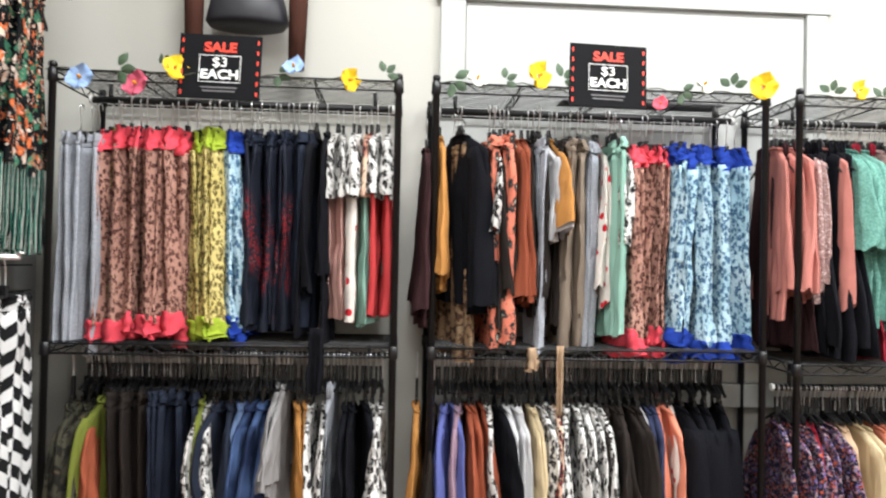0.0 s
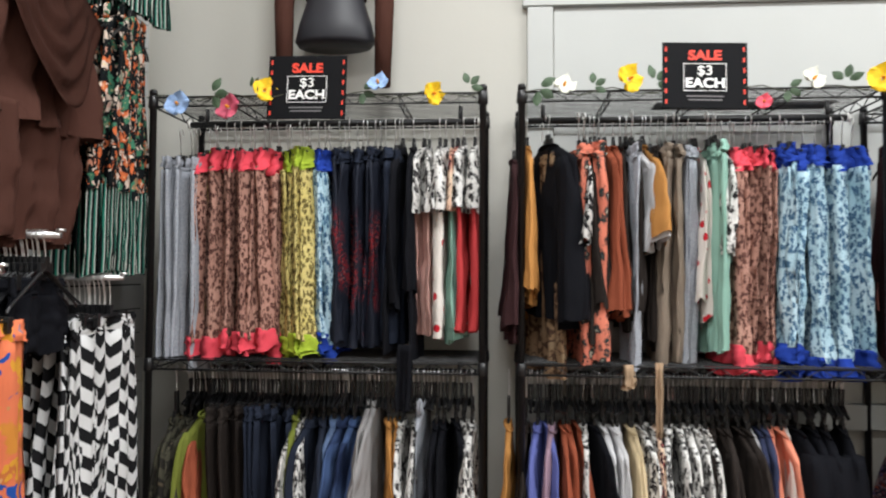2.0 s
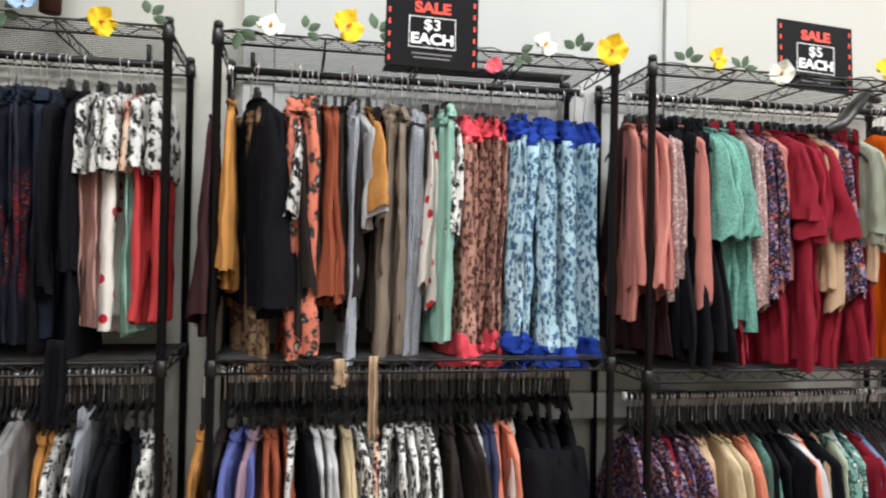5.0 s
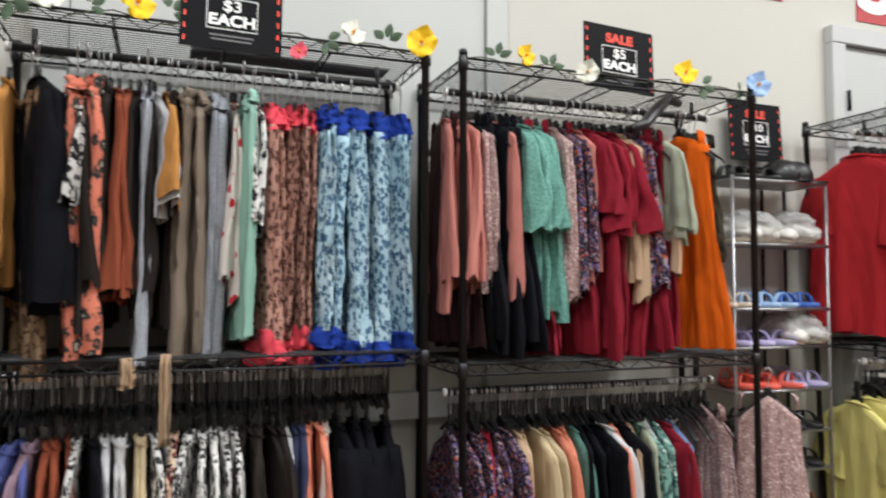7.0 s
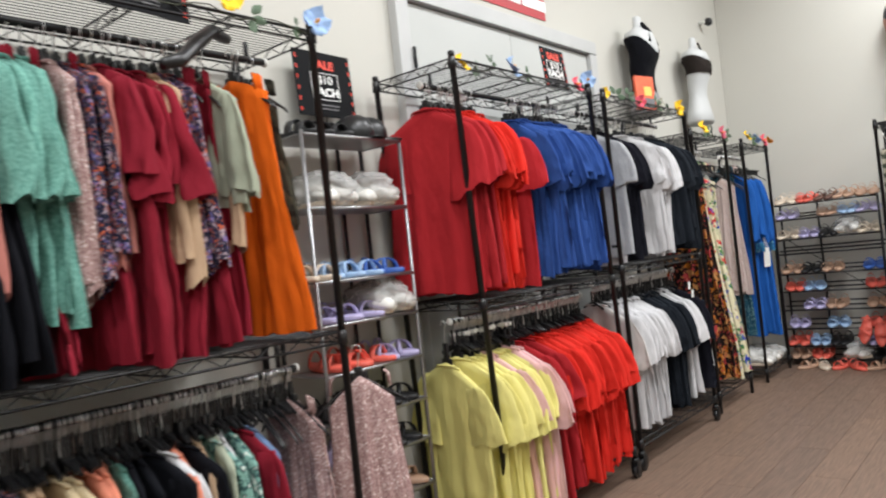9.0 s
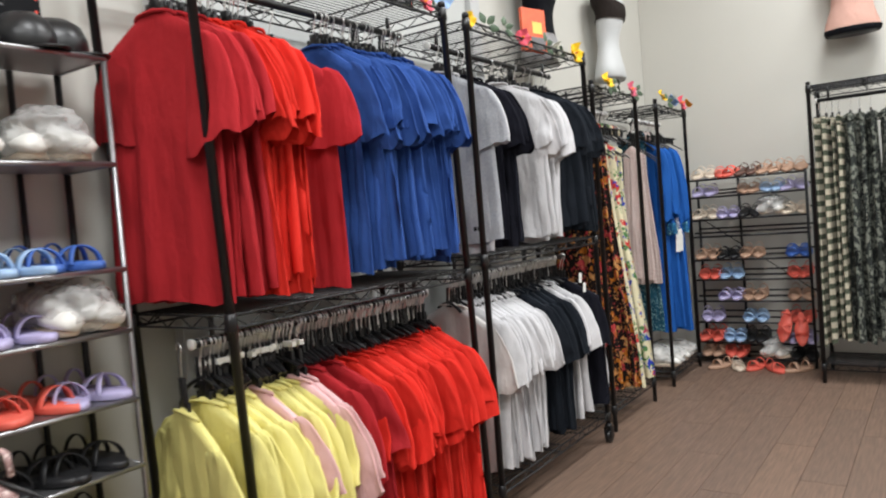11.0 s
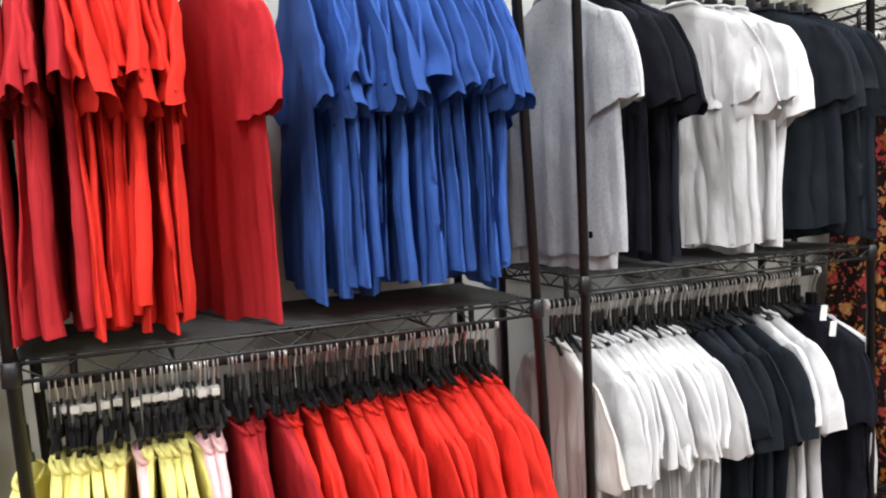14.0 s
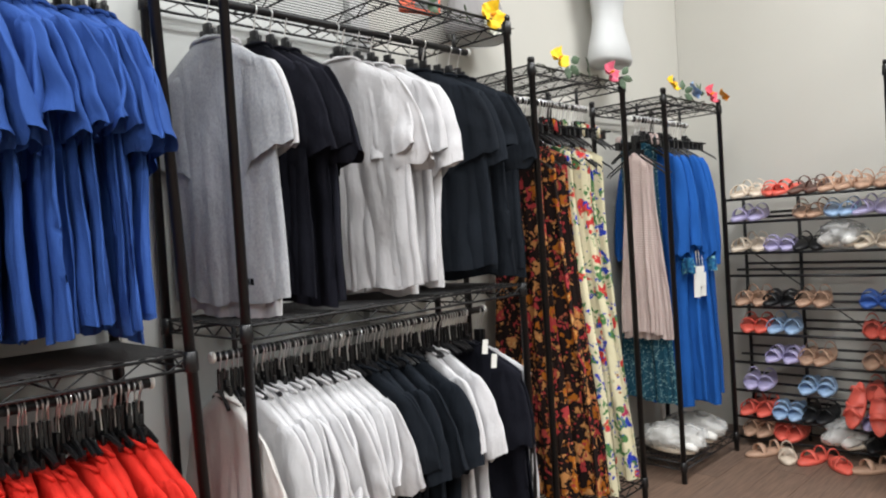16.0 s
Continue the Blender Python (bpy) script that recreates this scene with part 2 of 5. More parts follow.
def lathe(bm, prof, n=20, sx=1.0, sy=1.0, centre=(0, 0, 0), shift=None):
    """Rings (radius, z), stretched to an oval."""
    rings = []
    for i, (r, z) in enumerate(prof):
        ox, oy = shift(z) if shift else (0, 0)
        rings.append([bm.verts.new((centre[0] + ox + r * sx * math.cos(2 * math.pi * k / n), centre[1] + oy + r * sy * math.sin(2 * math.pi * k / n), centre[2] + z)) for k in range(n)])
    for i in range(len(rings) - 1):
        for k in range(n):
            bm.faces.new((rings[i][k], rings[i][(k + 1) % n], rings[i + 1][(k + 1) % n], rings[i + 1][k]))
    bm.faces.new(rings[0][::-1])
    bm.faces.new(rings[-1])
    return bm


# ---- the room ----
def wall(name, label, x0, x1, y0, y1, z0, z1):
    return thing(name, label, "wall", None, box(bmesh.new(), x0, x1, y0, y1, z0, z1), M_WALL, kind="structure", smooth=False)


T = 0.14
wall("wall_north", "off-white painted plaster wall behind the clothing racks", X0 - T, X1 + T, Y1, Y1 + T, 0, ZC)
wall("wall_east", "off-white painted plaster wall behind the shoe rack", X1, X1 + T, Y0, Y1 - 0.002, 0, ZC)
wall("wall_west", "off-white painted wall carrying slatted display panels", X0 - T, X0, Y0, Y1 - 0.002, 0, ZC)
wall("wall_south", "plain off-white wall closing the shop", X0 - T, X1 + T, Y0 - T, Y0 - 0.002, 0, ZC)
thing("ceiling", "plain white shop ceiling", "ceiling", None, box(bmesh.new(), X0 - T, X1 + T, Y0 - T, Y1 + T, ZC + 0.002, ZC + 0.1), M_CEIL, kind="structure", smooth=False)
floor = thing("floor", "grey-brown wood-look vinyl plank floor", "floor", None, box(bmesh.new(), X0 - T, X1 + T, Y0 - T, Y1 + T, -0.1, -0.006), M_GROUT, kind="structure", smooth=False)

# framed white panel on the north wall
panel = thing("window_1", "white-painted blanked-off window with a flat wooden trim", "window", kind="structure")
part("infill", box(bmesh.new(), 0.18, 1.66, Y1 - 0.012, Y1 - 0.001, 1.0, 2.5), M_TRIM, panel, smooth=False)
part("trim", box(bmesh.new(), 0.07, 0.175, Y1 - 0.03, Y1 - 0.001, 0.9, 2.5, 0.003), M_TRIM, panel, smooth=False)
part("trim", box(bmesh.new(), 1.665, 1.755, Y1 - 0.03, Y1 - 0.001, 0.9, 2.5, 0.003), M_TRIM, panel, smooth=False)
part("trim", box(bmesh.new(), 0.05, 1.775, Y1 - 0.036, Y1 - 0.001, 2.502, 2.61, 0.003), M_TRIM, panel, smooth=False)
part("trim", box(bmesh.new(), 0.05, 1.775, Y1 - 0.05, Y1 - 0.001, 0.80, 0.898, 0.003), M_TRIM, panel, smooth=False)

# grey framed double door behind the racks
door = thing("door_1", "white double door in a grey metal frame", "door", kind="structure")
part("door_leaf", box(bmesh.new(), 3.572, 4.458, Y1 - 0.02, Y1 - 0.001, 0.01, 2.478, 0.002), M_TRIM, door, smooth=False)
part("door_leaf", box(bmesh.new(), 4.462, 5.348, Y1 - 0.02, Y1 - 0.001, 0.01, 2.478, 0.002), M_TRIM, door, smooth=False)
part("door_frame", box(bmesh.new(), 3.48, 3.568, Y1 - 0.05, Y1 - 0.001, 0, 2.483, 0.004), M_FRAMEGREY, door, "grey metal jamb", False)
part("door_frame", box(bmesh.new(), 5.352, 5.44, Y1 - 0.05, Y1 - 0.001, 0, 2.483, 0.004), M_FRAMEGREY, door, "grey metal jamb", False)
part("door_frame", box(bmesh.new(), 3.48, 5.44, Y1 - 0.052, Y1 - 0.001, 2.485, 2.57, 0.004), M_FRAMEGREY, door, "grey metal head", False)
for hz in (0.3, 1.3, 2.2):
    part("hinge", bar(bmesh.new(), (3.572, Y1 - 0.058, hz - 0.05), (3.572, Y1 - 0.058, hz + 0.05), 0.009, 8), M_BLACK, door, "black hinge")


# ---- lettering ----
def letters(text, size, depth=0.0006, bold=0.0):
    cu = bpy.data.curves.new("letters", "FONT")
    cu.body, cu.size, cu.align_x, cu.align_y, cu.extrude, cu.offset = text, size, "CENTER", "CENTER", depth, bold
    ob = bpy.data.objects.new("letters", cu)
    scene.collection.objects.link(ob)
    bpy.context.view_layer.update()
    me = bpy.data.meshes.new_from_object(ob.evaluated_get(bpy.context.evaluated_depsgraph_get()))
    bpy.data.objects.remove(ob)
    bpy.data.curves.remove(cu)
    return me


def text_part(parent, text, size, x, z, mat, y=-0.003, bold=0.0, sx=1.0):
    me = letters(text, size, bold=bold)
    me.transform(Matrix.Translation((x, y, z)) @ Matrix.Rotation(math.pi / 2, 4, "X") @ Matrix.Diagonal((sx, 1, 1, 1)))
    me.materials.append(mat)
    return part("lettering", me, None, parent)


def sale_card(x, y, z, price, w=0.285, h=0.235, tilt=0.0, yaw=0.0, lean=-6):
    s = thing("sale_sign", f"black sale card reading ${price} each, standing on the wire shelf", "sign", pose(x, y, z, lean, tilt, yaw), group="sale cards")
    part("card", box(bmesh.new(), -w / 2, w / 2, -0.001, 0.003, 0, h, 0.0006), M_CARD, s, smooth=False)
    text_part(s, "SALE", 0.047, 0, h * 0.795, M_RED, bold=0.0018, sx=1.12)
    text_part(s, f"${price}", 0.048, 0, h * 0.565, M_WHITE, bold=0.0004, sx=1.1)
    text_part(s, "EACH", 0.046, 0, h * 0.375, M_WHITE, bold=0.0016, sx=1.12)
    bx, z0, z1 = 0.072, h * 0.26, h * 0.67
    bm = bmesh.new()
    for a in ((-bx, bx, z0, z0 + 0.002), (-bx, bx, z1, z1 + 0.002), (-bx, -bx + 0.002, z0, z1), (bx - 0.002, bx, z0, z1)):
        box(bm, a[0], a[1], -0.0028, -0.0012, a[2], a[3])
    part("outline", bm, M_WHITE, s, smooth=False)
    bm = bmesh.new()
    for k in range(2):
        box(bm, -0.062 + 0.006 * k, 0.062 - 0.006 * k, -0.0025, -0.0012, h * (0.17 - 0.055 * k), h * (0.17 - 0.055 * k) + 0.005)
    part("small_print", bm, M_GREYINK, s, smooth=False)
    for sx in (-1, 1):
        for k in range(6):
            bm = bmesh.new()
            box(bm, sx * (w / 2 - 0.012) - 0.003, sx * (w / 2 - 0.012) + 0.003, -0.0025, -0.0012, h * (0.06 + 0.16 * k), h * (0.06 + 0.16 * k) + 0.016)
            part("dash", bm, M_RED, s, smooth=False)
    return s


# ---- clothing racks ----
def caster(parent, x, y):
    c = part("caster", lathe(bmesh.new(), [(0.014, 0.105), (0.02, 0.098), (0.02, 0.088), (0.012, 0.08)], 12, centre=(x, y, 0)), M_BLACK, parent, "black steel caster stem")
    for s in (-1, 1):
        part("fork_plate", box(bmesh.new(), x - 0.02, x + 0.026, y + s * 0.017 - 0.002, y + s * 0.017 + 0.002, 0.03, 0.088, 0.001), M_BLACK, c)
    bm = bmesh.new()
    prof = [(0.012, -0.012), (0.034, -0.012), (0.037, -0.008), (0.037, 0.008), (0.034, 0.012), (0.012, 0.012)]
    lathe(bm, prof, 18)
    bm.transform(Matrix.Translation((x + 0.006, y, 0.037)) @ Matrix.Rotation(math.pi / 2, 4, "X"))
    part("wheel", bm, M_PLASTIC, c, "black rubber wheel")


def shelf_mesh(w, d, step=0.021, wire=0.0017):
    bm = bmesh.new()
    for y in (0, d):
        for dz in (0, -0.034):
            bar(bm, (0, y, dz), (w, y, dz), 0.0042, 5)
        k = max(8, int(w / 0.055))
        for i in range(k):
            a, b = (0, -0.034) if i % 2 == 0 else (-0.034, 0)
            bar(bm, (w * i / k, y, a), (w * (i + 1) / k, y, b), 0.0022, 4, caps=False)
    for x in (0, w):
        for dz in (0, -0.034):
            bar(bm, (x, 0, dz), (x, d, dz), 0.0034, 5)
        for i in range(8):
            a, b = (0, -0.034) if i % 2 == 0 else (-0.034, 0)
            bar(bm, (x, d * i / 8, a), (x, d * (i + 1) / 8, b), 0.0022, 4, caps=False)
    k = int(d / step)
    for i in range(1, k):
        bar(bm, (0, d * i / k, 0.004), (w, d * i / k, 0.004), wire, 4, caps=False)
    for f in (0.25, 0.5, 0.75):
        bar(bm, (w * f, 0, -0.002), (w * f, d, -0.002), 0.0032, 5)
        bar(bm, (w * f, 0, -0.034), (w * f, d, -0.034), 0.0032, 5)
        for i in range(8):
            a, b = (-0.002, -0.034) if i % 2 == 0 else (-0.034, -0.002)
            bar(bm, (w * f, d * i / 8, a), (w * f, d * (i + 1) / 8, b), 0.002, 4, caps=False)
    return bm


def rack(x0, x1, y0=2.55, d=0.43, top=2.045, shelves=(), rods=(), turn=0.0, foot=True, label="", lean=0.0):
    """A wire-shelf rack; its local x runs along the front. rods: (z, from, to). lean: sideways shift for each metre of height."""
    w = x1 - x0
    r = thing("clothing_rack", label or "black wire-shelf clothing rack on casters packed with hanging clothes", "clothing rack",
              pose(x0, y0, 0, 0, 0, turn), group="clothing racks along the wall")
    for px in (0, w):
        for py in (0, d):
            bm = bmesh.new()
            prof = [(0.0127, 0.1 if foot else 0.0)]
            prof += [(0.0127, top), (0.0145, top + 0.001), (0.0145, top + 0.012), (0.011, top + 0.018)]
            p = part("post", lathe(bm, prof, 12, centre=(px, py, 0), shift=lambda z: (lean * z, 0)), M_BLACK, r)
            if foot:
                caster(r, px, py)
            for sz in shelves:
                part("collar", lathe(bmesh.new(), [(0.0135, sz - 0.042), (0.018, sz - 0.04), (0.0165, sz + 0.004), (0.0135, sz + 0.006)], 12, centre=(px + lean * sz, py, 0)), M_PLASTIC, p)
    me = mesh_of(shelf_mesh(w, d), "shelf", M_WIRE)
    low = mesh_of(shelf_mesh(w, d, 0.0205, 0.0022), "shelf", M_WIRE)
    for sz in shelves:
        s = part("wire_shelf", me if sz > 1.5 else low, None, r)
        s.location = (lean * sz, 0, sz)
    for z, a, b in rods:
        rod = part("hanging_rod", bar(bmesh.new(), (a - x0, d * 0.47, z), (b - x0, d * 0.47, z), 0.0125, 12), M_BLACK, r)
        for e in (a - x0, b - x0):
            part("end_cap", cap_mesh(e, d * 0.47, z), M_WHITEPL, rod, "white plastic end cap")
        for e in (a - x0 + 0.07, b - x0 - 0.07):
            near = [s for s in shelves if s > z]
            if near:
                bm = bmesh.new()
                bar(bm, (e, d * 0.47, z), (e, d * 0.47, min(near)), 0.008, 8)
                part("bracket", bm, M_BLACK, rod)
    return r


def cap_mesh(x, y, z):
    bm = lathe(bmesh.new(), [(0.006, -0.005), (0.015, -0.005), (0.0165, 0.0), (0.015, 0.005), (0.006, 0.005)], 14)
    bm.transform(Matrix.Translation((x, y, z)) @ Matrix.Rotation(math.pi / 2, 4, "Y"))
    return bm


RY = 2.55 + 0.43 * 0.47
rack(-1.30, -0.10, shelves=(0.16, 1.085, 2.035), rods=((1.975, -1.25, -0.12), (1.03, -1.25, -0.12)))
rack(0.035, 1.255, shelves=(0.16, 1.085, 2.035), rods=((1.975, 0.05, 1.22), (1.03, 0.05, 1.22)))
rack(1.385, 2.575, shelves=(0.16, 1.04, 2.035), rods=((1.975, 1.4, 2.53), (0.925, 1.4, 2.53)))
rack(3.335, 4.455, y0=2.51, shelves=(0.16, 1.06, 2.035), rods=((1.975, 3.29, 4.38), (0.975, 3.32, 4.41)), lean=-0.035)
rack(4.578, 5.70, y0=2.53, shelves=(0.16, 1.10, 2.035), rods=((1.975, 4.59, 5.71), (1.005, 4.59, 5.71)))
rack(5.89, 6.56, y0=2.57, d=0.40, top=1.93, shelves=(0.14, 1.92), rods=((1.83, 5.90, 6.55),), foot=False, label="narrow black wire rack with long floral dresses")
rack(6.95, 7.59, y0=2.57, d=0.40, top=1.92, shelves=(0.10, 1.90), rods=((1.82, 6.96, 7.58),), foot=False, label="narrow black wire rack with blue outfits")
rack(7.30, 8.50, y0=1.70, d=0.40, top=1.92, shelves=(0.12, 1.91), rods=((1.83, 7.32, 8.48),), turn=-90, foot=False, label="black wire rack of printed trousers by the shoe rack")


# ---- garments ----
def fold_noise(seed):
    rnd = random.Random(seed)
    terms = [(rnd.uniform(1.2, 2.2), rnd.uniform(0, 6.3), 0.5), (rnd.uniform(2.6, 4.2), rnd.uniform(0, 6.3), 0.32), (rnd.uniform(4.8, 7.0), rnd.uniform(0, 6.3), 0.18)]

    def f(u, s):
        return sum(a * math.sin(k * u * 1.6 + p + 0.25 * s) for k, p, a in terms)
    return f


def pleats(seed):
    """Upright folds across the width, sharper than waves."""
    rnd = random.Random(seed + 4242)
    terms = [(rnd.uniform(2.0, 3.5), rnd.uniform(0, 6.3), 0.42), (rnd.uniform(6.0, 9.0), rnd.uniform(0, 6.3), 0.6), (rnd.uniform(12.0, 17.0), rnd.uniform(0, 6.3), 0.52)]
    lean = rnd.uniform(-0.2, 0.2)

    def f(u, s):
        v = 0.0
        for k, p, a in terms:
            w = math.sin(k * u + p + lean * k * 0.25 * s)
            v += a * (w if k < 5 else math.copysign(abs(w) ** 0.6, w))
        return v
    return f


def tube(seed, zt, zb, wt, wb, tt, tb, fold, slope=0.0, m=22, n=56, centre=0.0, hem=0.010, waist=None, rise=0.10, puff=0.0, crush=1.0, bend=0.85):
    """A hanging cloth body: u along y, thickness along x; its folds run straight down."""
    bm = bmesh.new()
    f, g = pleats(seed), fold_noise(seed + 999)
    rr = random.Random(seed + 31)
    lean, kick = rr.uniform(-0.4, 0.4), (rr.uniform(-0.7, 0.7), rr.uniform(-0.7, 0.7))
    half = n // 2
    rings = []
    for i in range(m):
        s = i / (m - 1)
        e = s * s * (3 - 2 * s)
        w = wt + (wb - wt) * e
        if waist:
            w *= 1 - waist * math.sin(math.pi * min(1, s * 1.15))
        th = tt + (tb - tt) * min(1, s * 3.0)
        r = rise + (1 - rise) * min(1, s * 1.35)
        th *= 1 - 0.6 * puff + 1.4 * puff * math.sin(math.pi * min(1, s * 1.08)) ** 0.7
        ring = []
        for j in range(n):
            sheet = 1 if j < half else -1
            q = (j % half + 0.5) / half
            cu = (1 - 2 * q) * sheet
            u = w * cu * (1 - 0.06 * r * (0.5 + 0.5 * math.sin(seed + 3 * sheet)))
            v = th * sheet * (1 - abs(cu) ** 5) ** 0.6 * (1 + 0.45 * r * g(cu * 2 + sheet, 0.3))
            v += fold * r * f(cu * 1.15 + 0.10 * sheet, s) + fold * s * lean
            v += fold * s * abs(cu) ** 6 * kick[0 if cu < 0 else 1]
            v += fold * 0.75 * crush * r * (1 - 0.6 * abs(cu) ** 3) * noise.noise(Vector((cu * 3.1 + 4 * sheet, s * 3.5 + 1.3 * cu, seed * 0.71)))
            v += fold * 0.50 * crush * r * noise.noise(Vector((cu * 8.0 - sheet, s * 8.0 + 2.0 * cu, seed * 0.23)))
            v += fold * bend * r * noise.noise(Vector((s * 2.6, cu * 0.8, seed * 1.37)))
            u += fold * 0.5 * r * noise.noise(Vector((s * 4.0, 3.0 * (cu > 0), seed * 0.57))) * abs(cu)
            u += fold * 0.5 * r * g(sheet * 0.9 + 2.5 * cu, 0.2) * abs(cu) ** 3
            z = zt + (zb - zt) * s - slope * abs(cu) ** 1.15 * (1 - s) ** 1.5
            z += hem * s ** 4 * (g(cu * 1.7, 0.5) + 0.8 * f(cu, 1) * 0.5)
            ring.append(bm.verts.new((v, centre + u, z)))
        rings.append(ring)
    for i in range(m - 1):
        for j in range(n):
            bm.faces.new((rings[i][j], rings[i + 1][j], rings[i + 1][(j + 1) % n], rings[i][(j + 1) % n]))
    for j in range(half - 1):
        bm.faces.new((rings[0][j], rings[0][j + 1], rings[0][n - 2 - j], rings[0][n - 1 - j]))
    return bm


def sleeve(seed, side, sy, sz, length, w0, w1, th, out, fold=0.006, m=14, n=34):
    """A flattened sleeve hanging outwards from the shoulder."""
    bm = bmesh.new()
    f, g = fold_noise(seed), fold_noise(seed + 77)
    rnd = random.Random(seed)
    swing, curl, drop = rnd.uniform(-0.2, 0.2) * min(1.0, 0.2 / length), rnd.uniform(0.5, 1.7), rnd.uniform(-0.01, 0.07)
    length *= rnd.uniform(0.86, 1.1)
    out *= rnd.uniform(0.75, 1.3)
    rings = []
    for i in range(m):
        s = i / (m - 1)
        k = out * (1 - 0.45 * s)
        cy = sy + side * length * s * k
        cz = sz - length * s * math.sqrt(max(0.05, 1 - k * k))
        w = w0 + (w1 - w0) * s
        q = min(1.0, s / 0.80)
        cap = 0.16 + 0.84 * math.sqrt(1 - (1 - q) ** 2)
        ring = []
        for j in range(n):
            a = 2 * math.pi * j / n
            p, v = w * math.cos(a), th * (0.6 + curl * s) * math.sin(a)
            if p > 0:
                p *= cap
            v += fold * 2.2 * (0.25 + 0.8 * s) * noise.noise(Vector((math.cos(a) * 2.4, s * 4.0, seed * 0.37)))
            v += fold * (0.3 + 1.3 * s) * f(math.cos(a) * 1.6, s) + swing * length * s * s * (0.6 + 0.4 * math.cos(a))
            dy, dz = math.sqrt(max(0.05, 1 - k * k)), side * k
            ring.append(bm.verts.new((v, cy + p * dy * side, cz + p * abs(dz) - drop * s * s * (0.5 - 0.5 * math.cos(a)) + 0.016 * s ** 3 * g(math.cos(a) * 1.3, 1))))
        rings.append(ring)
    for i in range(m - 1):
        for j in range(n):
            q = (rings[i][j], rings[i + 1][j], rings[i + 1][(j + 1) % n], rings[i][(j + 1) % n])
            bm.faces.new(q if side < 0 else q[::-1])
    bm.faces.new(rings[0])
    return bm


CACHE = {}


def shape(key, make, mat):
    full = (key, mat.name)
    if full not in CACHE:
        if key not in CACHE:
            bm = make()
            bmesh.ops.recalc_face_normals(bm, faces=bm.faces)
            CACHE[key] = mesh_of(bm, "cloth", [])
        me = CACHE[key].copy()
        me.materials.append(mat)
        CACHE[full] = me
    return CACHE[full]


# hangers
def hanger_body(drop):
    """Black plastic arms under a neck; drop lowers the arms on a longer neck."""
    bm = bmesh.new()
    pts = [(0, y, z - drop) for y, z in ((-0.165, -0.206), (-0.155, -0.193), (-0.10, -0.156), (-0.03, -0.108), (0, -0.086), (0.03, -0.108), (0.10, -0.156), (0.155, -0.193), (0.165, -0.206))]
    pipe(bm, pts, lambda q: 0.003 + 0.003 * math.sin(math.pi * q), 6)
    box(bm, -0.005, 0.005, -0.030, 0.030, -0.10 - drop, -0.075 - drop, 0.0015)
    box(bm, -0.006, 0.006, -0.014, 0.014, -0.085 - drop, -0.058 - 0.3 * drop, 0.0015)
    return mesh_of(bm, "hanger_body", M_PLASTIC)


def hanger_meshes():
    hook = [(0, 0, -0.10), (0, 0, -0.05)]
    hook += [(0, 0.0165 * math.sin(a), 0.0165 * math.cos(a)) for a in np.linspace(-2.6, 1.9, 12)]
    wire = mesh_of(pipe(bmesh.new(), hook, 0.0021, 5), "hanger_hook", M_CHROME)
    bm = bmesh.new()
    bar(bm, (0, -0.135, -0.118), (0, 0.135, -0.118), 0.004, 6)
    box(bm, -0.006, 0.006, -0.012, 0.012, -0.122, -0.085)
    for sy in (-0.10, 0.10):
        box(bm, -0.007, 0.007, sy - 0.012, sy + 0.012, -0.150, -0.108, 0.002)
    clip = mesh_of(bm, "clip_hanger_body", M_PLASTIC)
    bm = bmesh.new()
    pipe(bm, [(0, -0.07, -0.128), (0, -0.04, -0.110), (0, 0, -0.092), (0, 0.04, -0.110), (0, 0.07, -0.128)], 0.006, 6)
    for sy in (-0.012, 0.012):
        box(bm, -0.0035, 0.0035, sy - 0.004, sy + 0.004, -0.116, -0.036, 0.001)
    box(bm, -0.004, 0.004, -0.016, 0.016, -0.116, -0.10, 0.001)
    spare = mesh_of(bm, "spare_hanger_body", M_PLASTIC)
    return wire, clip, spare


HB = {0.0: hanger_body(0.0)}
HW, HC, HS = hanger_meshes()
STRIP = mesh_of(box(bmesh.new(), -0.009, 0.009, -0.022, 0.022, -0.062, -0.046, 0.001), "size_marker", M_WHITEPL, False)
BULK = []


def hanger(m, clip=False, strip=False, bulk=False, drop=0.0, spare=False):
    drop = round(drop, 3)
    if drop not in HB:
        HB[drop] = hanger_body(drop)
    body = HS if spare else HC if clip else HB[drop]
    if bulk:
        BULK.append((m, body))
        return None
    h = new("clothes_hanger", body)
    h.matrix_basis = m
    tagged(h, "black plastic clip hanger with a chrome hook" if clip else "black plastic clothes hanger with a chrome hook", "hanger", "hangers on the rods")
    part("hook", HW, None, h, "chrome wire hook")
    if strip:
        part("size_marker", STRIP, None, h, "white size marker")
    return h


KINDS = {
    # kind: name, category, length, top half-width, bottom half-width, sleeve (length, half-width top, bottom, out)
    "tee": ("t_shirt", "t-shirt", 0.70, 0.215, 0.235, (0.25, 0.080, 0.100, 0.17)),
    "long": ("long_sleeved_top", "shirt", 0.62, 0.19, 0.21, (0.52, 0.066, 0.045, 0.09)),
    "blouse": ("blouse", "blouse", 0.60, 0.19, 0.22, (0.32, 0.075, 0.075, 0.17)),
    "tank": ("sleeveless_top", "top", 0.58, 0.15, 0.21, None),
    "dress": ("dress", "dress", 1.45, 0.13, 0.23, None),
    "pants": ("trousers", "trousers", 0.70, 0.17, 0.15, None),
    "leggings": ("legging", "leggings", 0.73, 0.17, 0.15, None),
    "skirt": ("skirt", "skirt", 0.65, 0.16, 0.22, None),
    "set": ("pyjama_set", "pyjamas", 0.70, 0.17, 0.16, None),
}
RND = random.Random(7)


